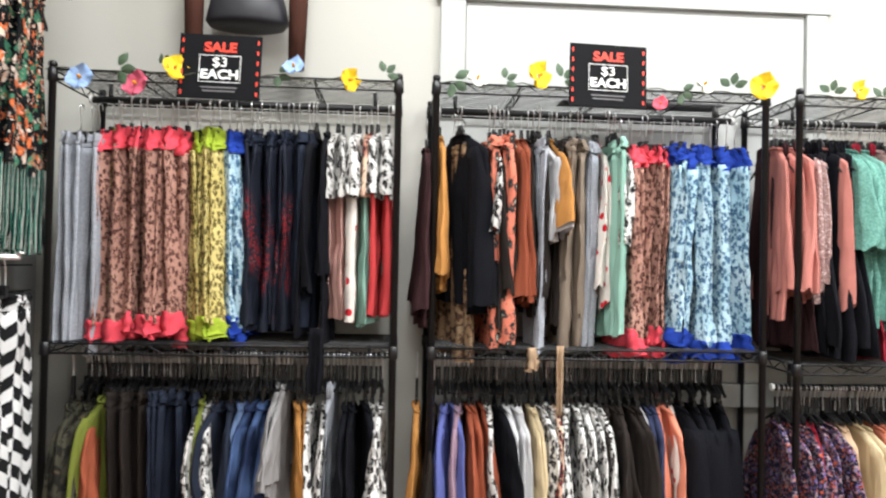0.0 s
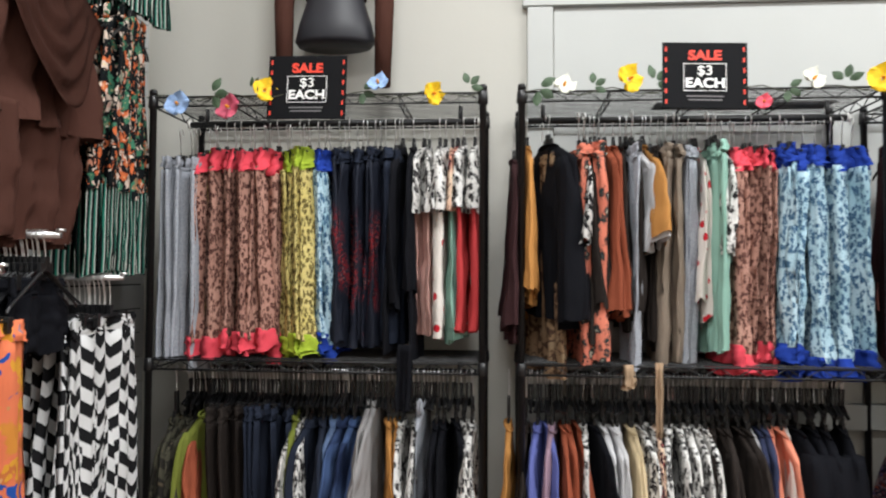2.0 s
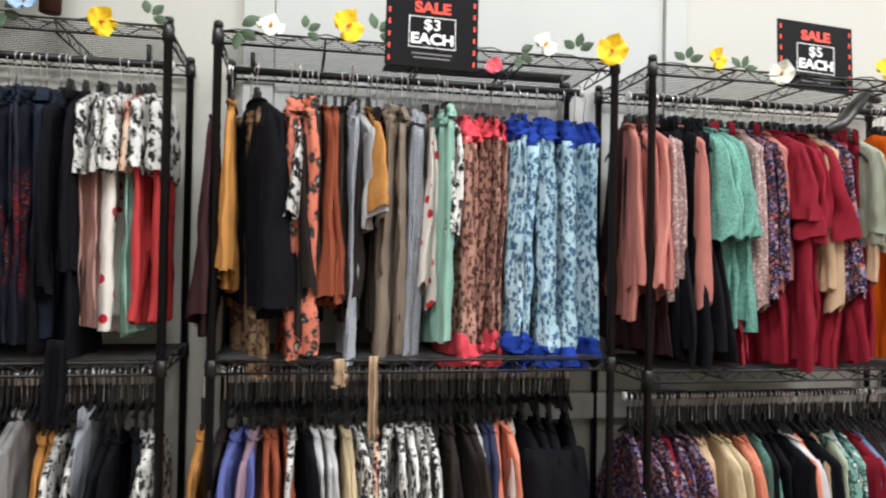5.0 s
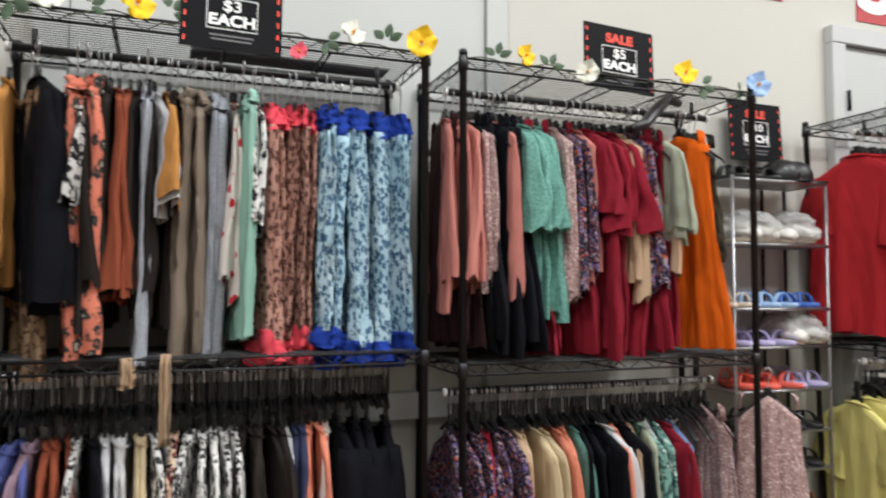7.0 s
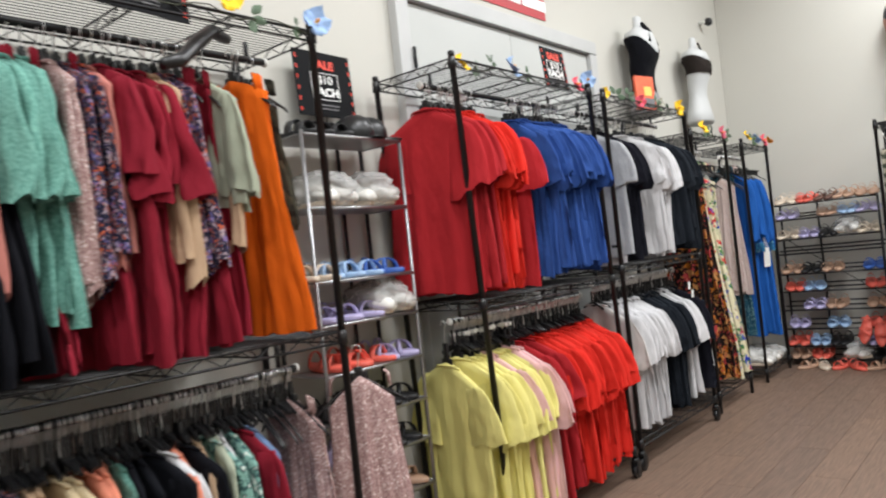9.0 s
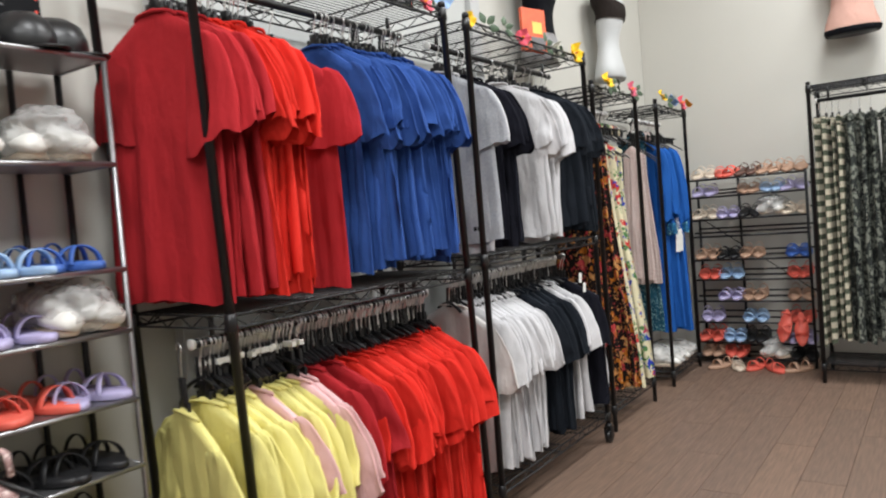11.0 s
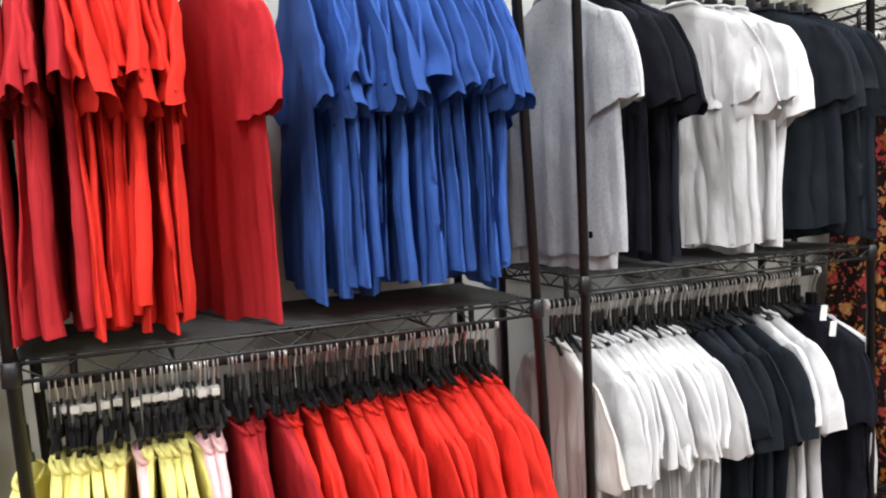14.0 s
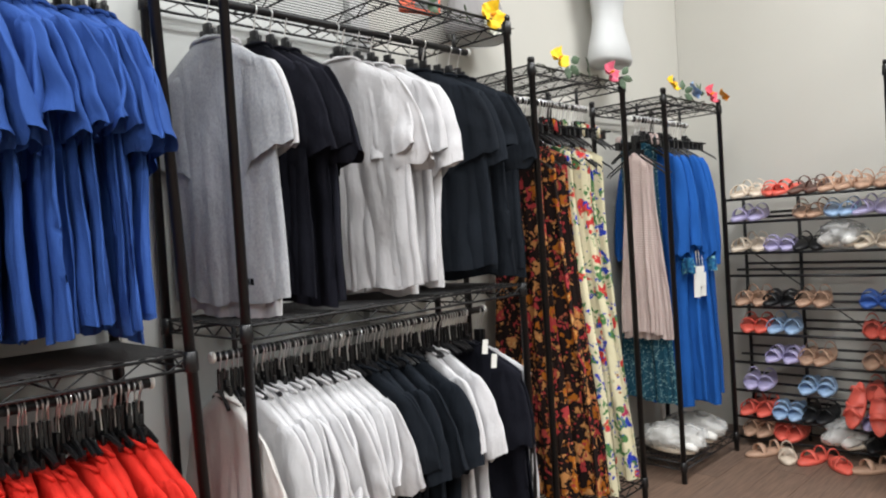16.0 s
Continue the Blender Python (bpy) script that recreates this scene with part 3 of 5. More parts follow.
def garment(kind, label, m, mats, length=None, fold=0.0135, thick=0.006, variant=None, width=1.0, group="", tag=False, strip=False, toplen=0.26, bulk=False, drop=0.0):
    name, cat, ln, wt, wb, sl = KINDS[kind]
    if len(label.split()) < 5:
        label += " on a hanger"
    mat = mats[0]
    ln = length or ln
    var = RND.randrange(9) if variant is None else variant
    clip = kind in ("pants", "leggings", "skirt")
    top = -0.122 if clip else -0.122 if bulk and kind in ("blouse", "long") else -0.088
    top -= drop
    slope = 0.0 if clip else 0.115 if kind == "tee" else 0.095
    if kind == "dress":
        slope = 0.06
    key = (kind, round(top, 3), var, round(ln, 3), round(fold, 4), round(thick, 4), width, toplen)
    seed = sum(ord(c) for c in kind) * 13 + var * 101
    if clip:
        a = 0.066 if kind == "leggings" else 0.045
        me = shape(key, lambda: tube(seed, top - a * 0.96, top - ln, wt * width, wb * width, thick * 0.9, thick, fold, 0.0, rise=0.7, bend=0.4), mat)
    elif kind == "set":
        me = shape(key, lambda: tube(seed, top - toplen + 0.04, top - ln, 0.15 * width, 0.15 * width, thick * 0.8, thick, fold, 0.0, rise=0.6), mat)
    else:
        me = shape(key, lambda: tube(seed, top, top - ln, wt * width, wb * width, 0.010, thick, fold, slope, waist=0.06 if kind == "dress" else None), mat)
    ob = thing(name, label, cat, m, me, None, group)
    if clip:
        band = mats[1] if len(mats) > 1 else mat
        a = 0.066 if kind == "leggings" else 0.045
        part("waistband", shape((key, "band"), lambda: tube(seed, top + (0.012 if a > 0.05 else 0.006), top - a, (wt - (0.035 if a > 0.05 else 0.002)) * width, (wt + 0.003) * width, thick * 0.85, thick * 0.95, fold * (1.1 if a > 0.05 else 0.95), 0.0, m=11, rise=0.8, hem=0.012, puff=0.35 if a > 0.05 else 0.0, crush=1.0, bend=0.4), band), None, ob,
             "contrasting waistband" if len(mats) > 1 else "")
        if kind == "leggings" and len(mats) > 1:
            part("cuff", shape((key, "cuff"), lambda: tube(seed, top - ln + 0.014, top - ln - 0.055, (wb + 0.006) * width, (wb + 0.012) * width, thick * 1.3, thick * 2.2, fold * 1.1, 0.0, m=7, rise=0.95, hem=0.014, bend=0.4), band), None, ob, "contrasting cuff")
    elif kind == "set":
        part("top", shape((key, "top"), lambda: tube(seed + 5, top, top - toplen, 0.17 * width, 0.20 * width, 0.01, thick * 1.8, fold * 1.1, 0.07, m=9), mats[1]), None, ob, "printed pyjama top")
    if sl:
        le, w0, w1, out = sl
        for side in (-1, 1):
            part("sleeve", shape((kind, round(top, 3), var, side, "sleeve", round(thick, 4), round(fold, 3)), lambda: sleeve(seed + side * 17, side, side * (wt - 0.045), top - slope * 0.78, le, w0, w1, thick * 1.2 + 0.006, out, fold * 0.55), mats[1] if len(mats) > 1 else mat), None, ob)
        part("neckband", shape((kind, round(top, 3), "neck"), lambda: pipe(bmesh.new(), [(0.014 * math.cos(a), 0.075 * math.sin(a), top - 0.012 - 0.028 * (math.cos(a) * 0.5 + 0.5)) for a in np.linspace(0, 2 * math.pi, 19)], 0.0055, 5), mat), None, ob)
    if kind in ("dress", "tank"):
        for side in (-1, 1):
            part("strap", shape((kind, side, "strap"), lambda: pipe(bmesh.new(), [(0.004, side * 0.105, top - 0.05), (0.006, side * 0.10, top - 0.004), (0.0, side * 0.09, top + 0.004), (-0.006, side * 0.10, top - 0.004), (-0.004, side * 0.105, top - 0.05)], 0.006, 6), mat), None, ob)
        if len(mats) > 1:
            part("trousers", shape((key, "lower"), lambda: tube(seed + 3, top - ln + 0.03, top - ln - 0.27, wb * width * 0.95, wb * width, thick, thick * 1.1, fold, 0.0, m=8), mats[1]), None, ob, "striped trouser legs")
    if tag:
        part("price_tag", box(bmesh.new(), -0.028, -0.026, -0.03, 0.005, top - 0.30, top - 0.20), M_WHITEPL, ob, "white paper price tag", False)
    hanger(m, clip, strip, bulk, 0.0 if clip else max(0.0, -0.088 - top))
    return ob


def row(rod_y, rod_z, spec, along="x", group="", bulk=False):
    """Hang runs of garments. spec: (from, to, count, kind, words, materials, options)."""
    for a, b, n, kind, words, mats, *rest in spec:
        opt = dict(rest[0]) if rest else {}
        turn = opt.pop("turn", 0.0)
        dy = opt.pop("dy", 0.0)
        dz = opt.pop("dz", 0.0)
        sway = opt.pop("sway", 8.0 if kind == "leggings" else 15.0 if rod_z < 1.2 and kind in ("blouse", "long") else 8.0)
        for i in range(n):
            p = (a + b) / 2 if n == 1 else a + (b - a) * i / (n - 1)
            gap = abs(b - a) / max(1, n - 1)
            p += RND.uniform(-0.32, 0.32) * min(gap, 0.05)
            o = dict(opt)
            if "length" in o:
                o["length"] = round(o["length"] + RND.choice((-0.02, 0, 0.015)), 3)
            yaw = turn + RND.uniform(-sway, sway)
            y = rod_y + dy + RND.uniform(-0.012, 0.012)
            sag = RND.uniform(0, 0.022) if kind == "leggings" else RND.uniform(0, 0.006)
            mm = pose(p, y, rod_z + dz - 0.002 - sag, RND.uniform(-2.5, 2.5), RND.uniform(-1.6, 1.6), yaw) if along == "x" else pose(rod_y, p, rod_z - 0.002, 0, 0, yaw - 90)
            o.setdefault("length", round(KINDS[kind][2] + RND.choice((-0.03, 0, 0, 0.02)), 3))
            if rod_z < 1.2 and kind in ("blouse", "long"):
                o.setdefault("drop", 0.045 if bulk else 0.035)
            o["width"] = round(o.get("width", 1.0) * RND.choice((0.93, 1.0, 1.0, 1.05)), 3)
            o["thick"] = round(o.get("thick", 0.006) * RND.choice((0.8, 1.0, 1.35)), 4)
            garment(kind, words, mm, mats, group=group, bulk=bulk, **o)


# fabrics
F = {
    "leo_brown": cloth("brown_leopard", (172, 128, 114), "leopard", (82, 52, 47), (140, 98, 86), (192, 148, 132), 76),
    "leo_yellow": cloth("yellow_leopard", (216, 198, 120), "leopard", (98, 86, 50), (170, 150, 84), (226, 210, 142), 76),
    "leo_blue": cloth("blue_leopard", (166, 204, 220), "leopard", (60, 96, 128), (110, 150, 178), (196, 220, 230), 72),
    "coral": cloth("coral_band", (226, 78, 92)), "lime": cloth("lime_band", (156, 176, 56)), "royal": cloth("royal_band", (34, 62, 152)),
    "ltgrey": cloth("light_grey_knit", (172, 176, 184), "heather", (150, 154, 162)),
    "navy": cloth("dark_navy", (36, 42, 56)), "navy_red": cloth("navy_with_red_sequin_panel", (34, 38, 50), "panel", (128, 34, 42), (170, 112, 112), scale=80),
    # black_tee is black cotton with the haze over these t-shirts put into its colour
    "black": cloth("black_cotton", (15, 16, 22)), "charcoal": cloth("charcoal_cotton", (27, 32, 39)), "black_tee": cloth("hazed_black_cotton", (23, 24, 33)), "brownblack": cloth("dark_brown", (44, 38, 35)),
    "bw": cloth("black_and_white_print", (226, 224, 220), "leopard", (34, 32, 34), (120, 116, 116), (232, 230, 226), 46),
    "hearts": cloth("white_red_heart_print", (228, 220, 212), "hearts", b=(196, 40, 52), scale=21),
    "red_coral": cloth("coral_red", (204, 70, 72)), "mint": cloth("mint", (150, 192, 176)), "blush": cloth("blush_pink", (214, 168, 158)),
    "camo": cloth("camouflage", (70, 68, 56), "spots", (38, 36, 32), (94, 84, 66), scale=18), "rust": cloth("rust_orange", (152, 80, 57)),
    "olive": cloth("olive_lime", (116, 124, 54)), "denim": cloth("blue_denim", (38, 50, 80), "denim", (74, 96, 138)), "denim_lt": cloth("light_denim", (120, 142, 176), "denim", (86, 108, 148)),
    "grey": cloth("mid_grey", (150, 148, 148)), "tan": cloth("mustard_tan", (190, 134, 74)), "snake": cloth("snakeskin_brown", (152, 124, 96), "spots", (86, 64, 50), (160, 136, 108), scale=30),
    "zebra": cloth("zebra_print", (214, 212, 208), "spots", (30, 30, 32), (34, 34, 36), scale=34), "coral_leo": cloth("coral_leopard", (214, 122, 100), "leopard", (44, 54, 54), (220, 210, 190), (222, 132, 108), 36),
    "white": cloth("white_cotton", (212, 211, 213)), "white_warm": cloth("warm_white_cotton", (214, 210, 206)), "taupe": cloth("taupe", (140, 126, 112)), "cream": cloth("cream", (206, 186, 150)),
    "violet": cloth("blue_violet", (92, 100, 160)), "mauve": cloth("mauve", (150, 124, 138)), "coral_print": cloth("coral_print", (206, 110, 96), "leopard", (60, 40, 44), scale=34),
    "navy_plain": cloth("navy_blue", (52, 58, 84)), "dusty": cloth("dusty_pink", (196, 126, 116)), "darkred": cloth("dark_red_brown", (58, 36, 38)), "glitter": cloth("pink_grey_glitter", (150, 118, 116), "sequin", (190, 160, 156), (226, 206, 200)),
    "green": cloth("mint_green_heather", (124, 174, 160), "heather", (80, 132, 122)), "darkfloral": cloth("dark_multicolour_floral", (40, 38, 58), "floral", (196, 92, 60), (120, 110, 170), (170, 150, 160), 60),
    "burgundy": cloth("burgundy", (136, 30, 46)), "beige": cloth("beige", (198, 168, 138)), "sage": cloth("sage_grey", (166, 172, 152)), "orange": cloth("bright_orange", (236, 106, 24)),
    "peach": cloth("peach_coral", (224, 138, 112)), "mintprint": cloth("mint_print", (130, 172, 160), "spots", (60, 90, 90), (210, 220, 210), scale=40),
    "red": cloth("bright_red_cotton", (220, 50, 40)), "crimson": cloth("crimson_cotton", (172, 40, 46)), "blue": cloth("royal_blue_cotton", (52, 85, 154)),
    "yellow": cloth("pale_yellow_cotton", (236, 226, 142)), "pink": cloth("pale_pink_cotton", (232, 186, 186)), "heather": cloth("grey_heather_cotton", (178, 180, 184), "heather", (160, 162, 168)),
    "floral_dark": cloth("black_orange_floral", (34, 24, 22), "floral", (176, 62, 64), (176, 104, 34), (200, 140, 84), 17), "floral_cream": cloth("cream_floral", (222, 214, 180), "floral", (48, 66, 176), (206, 62, 62), (84, 130, 80), 15),
    "seer": cloth("pink_white_stripe", (228, 220, 214), "bands", (196, 158, 152), scale=110), "teal": cloth("teal_sequin", (40, 92, 110), "sequin", (30, 72, 96), (160, 196, 196)), "cobalt": cloth("cobalt_blue", (34, 92, 172)),
    "cobalt_lace": cloth("blue_lace_hem", (48, 112, 150), "spots", (30, 70, 120), (150, 200, 190), scale=60),
    "brown": cloth("brown_jersey", (78, 49, 41)), "jungle": cloth("black_floral_jumpsuit", (18, 22, 24), "floral", (216, 112, 66), (66, 122, 96), (226, 206, 190), 21),
    "stripe": cloth("black_green_white_stripe", (18, 22, 24), "stripe", (40, 116, 98), (196, 198, 190), scale=38), "chevron": cloth("black_white_chevron", (224, 224, 224), "chevron", (28, 28, 30)),
    "orangefloral": cloth("orange_floral", (240, 132, 92), "floral", (40, 84, 168), (214, 124, 70), (236, 170, 60), 9), "plaid": cloth("cream_plaid", (196, 188, 168), "bands", (84, 90, 76), scale=14),
    "darkprint": cloth("grey_black_print", (54, 58, 56), "spots", (130, 134, 124), (20, 22, 22), scale=24), "nude": cloth("pink_beige", (202, 160, 146)),
}

lg = lambda *k: [F[x] for x in k]
G1, G2 = "clothes on the upper rods", "clothes on the lower rods"

# first rack
row(RY, 1.975, [
    (-1.275, -1.165, 4, "pants", "light grey knit trousers on a black hanger", lg("ltgrey"), {"length": 0.77, "fold": 0.012, "dz": -0.03}),
    (-1.145, -1.145, 1, "leggings", "yellow leopard leggings with lime waistband", lg("leo_yellow", "lime"), {"width": 0.8, "thick": 0.0105, "fold": 0.018, "length": 0.685}),
    (-1.125, -0.865, 10, "leggings", "brown leopard leggings with coral waistband and cuffs", lg("leo_brown", "coral"), {"thick": 0.0105, "fold": 0.018, "length": 0.685}),
    (-0.84, -0.74, 5, "leggings", "yellow leopard leggings with lime waistband and cuffs", lg("leo_yellow", "lime"), {"thick": 0.0105, "fold": 0.018, "length": 0.685}),
    (-0.715, -0.685, 2, "leggings", "blue leopard leggings with royal blue waistband", lg("leo_blue", "royal"), {"thick": 0.0105, "fold": 0.020, "length": 0.69}),
    (-0.66, -0.49, 8, "pants", "dark navy trousers with a red sequinned panel", lg("navy_red", "navy"), {"length": 0.72, "fold": 0.02}),
    (-0.47, -0.42, 3, "pants", "plain dark navy trousers", lg("navy"), {"length": 0.71}),
    (-0.40, -0.375, 2, "long", "black long-sleeved top", lg("black"), {"length": 0.78}),
    (-0.335, -0.30, 2, "set", "blush pyjama set with animal print top", lg("blush", "bw"), {}),
    (-0.265, -0.245, 2, "set", "heart print pyjama set with animal print top", lg("hearts", "bw"), {}),
    (-0.225, -0.205, 2, "set", "mint pyjama set with coral print top", lg("mint", "coral_print"), {"length": 0.74}),
    (-0.18, -0.145, 2, "set", "coral pyjama set with animal print top", lg("red_coral", "bw"), {}),
], group=G1)
row(RY, 1.03, [
    (-1.275, -1.185, 4, "blouse", "dark camouflage blouse", lg("camo"), {}),
    (-1.165, -1.165, 1, "blouse", "rust orange blouse", lg("rust"), {"dy": 0.03}),
    (-1.14, -1.14, 1, "long", "olive lime long-sleeved top", lg("olive"), {"dz": 0.03, "width": 0.8}),
    (-1.115, -0.98, 5, "pants", "dark brown trousers", lg("brownblack"), {}),
    (-0.96, -0.83, 5, "pants", "black trousers", lg("navy"), {}),
    (-0.805, -0.805, 1, "long", "olive lime long-sleeved top", lg("olive"), {"dz": 0.02, "width": 0.8}),
    (-0.78, -0.76, 2, "blouse", "cream animal print blouse", lg("bw"), {}),
    (-0.735, -0.70, 2, "blouse", "dark navy blouse", lg("navy"), {}),
    (-0.67, -0.655, 2, "long", "light denim shirt", lg("denim_lt"), {}),
    (-0.63, -0.54, 4, "blouse", "blue denim shirt", lg("denim"), {}),
    (-0.51, -0.49, 2, "tee", "mid grey t-shirt", lg("grey"), {}),
    (-0.455, -0.425, 2, "blouse", "mustard tan blouse", lg("tan"), {}),
    (-0.395, -0.35, 2, "blouse", "black and white animal print blouse", lg("bw"), {}),
    (-0.32, -0.32, 1, "tank", "light grey sleeveless top", lg("ltgrey"), {"tag": True}),
    (-0.275, -0.205, 3, "blouse", "black blouse", lg("black"), {}),
    (-0.17, -0.145, 2, "blouse", "black and white animal print blouse", lg("bw"), {}),
], group=G2, bulk=True)
# second rack
row(RY, 1.975, [
    (0.012, 0.012, 1, "long", "rust brown long-sleeved top", lg("darkred"), {"length": 0.70, "dz": -0.05}),
    (0.06, 0.06, 1, "long", "mustard tan long-sleeved top", lg("tan"), {"length": 0.62, "width": 0.9}),
    (0.115, 0.115, 1, "skirt", "brown snakeskin skirt", lg("snake"), {"length": 0.80, "turn": 22, "dy": -0.01, "dz": -0.02, "width": 0.85, "thick": 0.014}),
    (0.135, 0.135, 1, "long", "black knitted long-sleeved sweater", lg("black"), {"length": 0.64, "thick": 0.026, "turn": 24, "width": 1.1, "sway": 2, "dy": -0.05}),
    (0.245, 0.265, 2, "pants", "coral leopard trousers", lg("coral_leo"), {"length": 0.77, "fold": 0.026, "turn": 10, "dy": -0.075}),
    (0.27, 0.27, 1, "tee", "black zebra striped t-shirt", lg("zebra"), {"length": 0.25, "width": 0.9}),
    (0.295, 0.33, 3, "long", "dark brown long-sleeved top", lg("brownblack"), {"length": 0.72}),
    (0.35, 0.38, 2, "long", "rust orange long-sleeved top", lg("rust"), {"length": 0.66}),
    (0.40, 0.42, 2, "long", "dark brown long-sleeved top", lg("brownblack"), {"length": 0.70}),
    (0.43, 0.43, 1, "pants", "light grey drawstring trousers", lg("ltgrey"), {"length": 0.80, "width": 0.7, "dy": -0.09}),
    (0.445, 0.445, 1, "tee", "white t-shirt with short sleeves", lg("white"), {"length": 0.38, "turn": 14, "sway": 2}),
    (0.485, 0.485, 1, "tee", "mustard tan t-shirt", lg("tan"), {"length": 0.34}),
    (0.50, 0.56, 4, "pants", "dark brown trousers", lg("brownblack"), {"length": 0.70}),
    (0.57, 0.595, 2, "pants", "taupe knit trousers", lg("taupe"), {"length": 0.76, "fold": 0.022, "dy": -0.04}),
    (0.61, 0.655, 3, "pants", "light grey knit trousers", lg("ltgrey"), {"length": 0.77, "fold": 0.014}),
    (0.68, 0.695, 2, "long", "white blouse with red hearts", lg("hearts"), {"length": 0.48, "width": 0.8, "dy": 0.05}),
    (0.705, 0.705, 1, "pants", "mint trousers", lg("mint"), {"length": 0.74, "dy": -0.05}),
    (0.74, 0.75, 2, "blouse", "black and white animal print blouse", lg("bw"), {"length": 0.34}),
    (0.77, 0.905, 6, "leggings", "brown leopard leggings with coral waistband and cuffs", lg("leo_brown", "coral"), {"thick": 0.0105, "fold": 0.020, "length": 0.71}),
    (0.94, 1.225, 10, "leggings", "light blue leopard leggings with royal blue waistband and cuffs", lg("leo_blue", "royal"), {"thick": 0.0105, "fold": 0.022, "length": 0.725}),
], group=G1)
row(RY, 1.03, [
    (-0.005, -0.005, 1, "blouse", "mustard tan blouse", lg("tan"), {}),
    (0.06, 0.06, 1, "blouse", "dark brown blouse", lg("brownblack"), {}),
    (0.10, 0.13, 2, "blouse", "blue-violet blouse", lg("violet"), {}),
    (0.155, 0.155, 1, "blouse", "mauve blouse", lg("mauve"), {}),
    (0.185, 0.24, 3, "blouse", "rust coral blouse", lg("rust"), {"dy": 0.02}),
    (0.27, 0.27, 1, "blouse", "black and white animal print blouse", lg("bw"), {}),
    (0.30, 0.30, 1, "blouse", "black blouse", lg("black"), {}),
    (0.335, 0.395, 3, "long", "white long-sleeved top", lg("white"), {}),
    (0.425, 0.44, 2, "blouse", "cream blouse", lg("cream"), {}),
    (0.465, 0.505, 2, "blouse", "black and white animal print blouse", lg("bw"), {}),
    (0.535, 0.535, 1, "blouse", "coral print blouse", lg("coral_print"), {}),
    (0.57, 0.70, 5, "blouse", "black and white animal print blouse", lg("bw"), {}),
    (0.73, 0.83, 5, "blouse", "dark brown blouse", lg("brownblack"), {}),
    (0.85, 0.86, 1, "long", "white long-sleeved top", lg("white"), {}),
    (0.89, 0.91, 2, "long", "navy blue long-sleeved top", lg("navy_plain"), {}),
    (0.94, 0.96, 2, "blouse", "peach coral blouse", lg("peach"), {}),
    (0.985, 0.985, 1, "blouse", "white blouse with red hearts", lg("hearts"), {}),
    (1.03, 1.08, 2, "long", "black padded coat", lg("black"), {"thick": 0.04, "dz": 0.0}),
    (1.13, 1.19, 2, "long", "black padded coat", lg("black"), {"thick": 0.04, "dz": 0.0}),
], group=G2, bulk=True)
# third rack
row(RY, 1.975, [
    (1.40, 1.40, 1, "long", "dusty pink long-sleeved top", lg("dusty"), {"length": 0.66, "turn": -12}),
    (1.425, 1.455, 2, "long", "dusty pink long-sleeved top", lg("dusty"), {"length": 0.60}),
    (1.41, 1.44, 2, "dress", "dark red-brown tunic", lg("darkred"), {"length": 0.80, "dy": 0.03}),
    (1.49, 1.505, 2, "long", "pink-grey glitter top", lg("glitter"), {"length": 0.50}),
    (1.47, 1.60, 6, "dress", "black tunic", lg("black"), {"length": 0.80, "width": 1.2, "thick": 0.012}),
    (1.58, 1.58, 1, "long", "dusty pink long-sleeved top", lg("dusty"), {"length": 0.52}),
    (1.625, 1.765, 5, "blouse", "mint green heather knit top", lg("green"), {"length": 0.70, "fold": 0.024, "thick": 0.012}),
    (1.66, 1.84, 4, "dress", "burgundy long dress", lg("burgundy"), {"length": 0.82, "fold": 0.02, "dy": 0.03}),
    (1.80, 1.815, 2, "long", "pink-grey glitter top", lg("glitter"), {"length": 0.58}),
    (1.84, 1.87, 2, "long", "dark multicolour floral top", lg("darkfloral"), {"length": 0.58}),
    (1.905, 1.905, 1, "long", "dusty pink long-sleeved top", lg("dusty"), {"length": 0.55}),
    (1.935, 2.045, 5, "blouse", "long burgundy short-sleeved dress", lg("burgundy"), {"length": 0.83, "fold": 0.026, "thick": 0.010}),
    (2.08, 2.09, 2, "long", "beige long-sleeved top", lg("beige"), {"length": 0.5}),
    (2.12, 2.14, 2, "long", "dark multicolour floral top", lg("darkfloral"), {"length": 0.57}),
    (2.165, 2.225, 3, "dress", "burgundy long dress", lg("burgundy"), {"length": 0.82, "fold": 0.018}),
    (2.26, 2.285, 2, "blouse", "sage grey blouse", lg("sage"), {"length": 0.42}),
    (2.295, 2.295, 1, "long", "beige long-sleeved top", lg("beige"), {"length": 0.5, "dy": 0.02}),
    (2.37, 2.39, 2, "dress", "bright orange long dress", lg("orange"), {"length": 0.82, "fold": 0.012, "width": 1.05, "turn": 8, "sway": 2, "dy": -0.03}),
    (2.44, 2.47, 2, "tank", "brown camouflage sleeveless top", lg("camo"), {"length": 0.5, "width": 0.75}),
], group=G1)
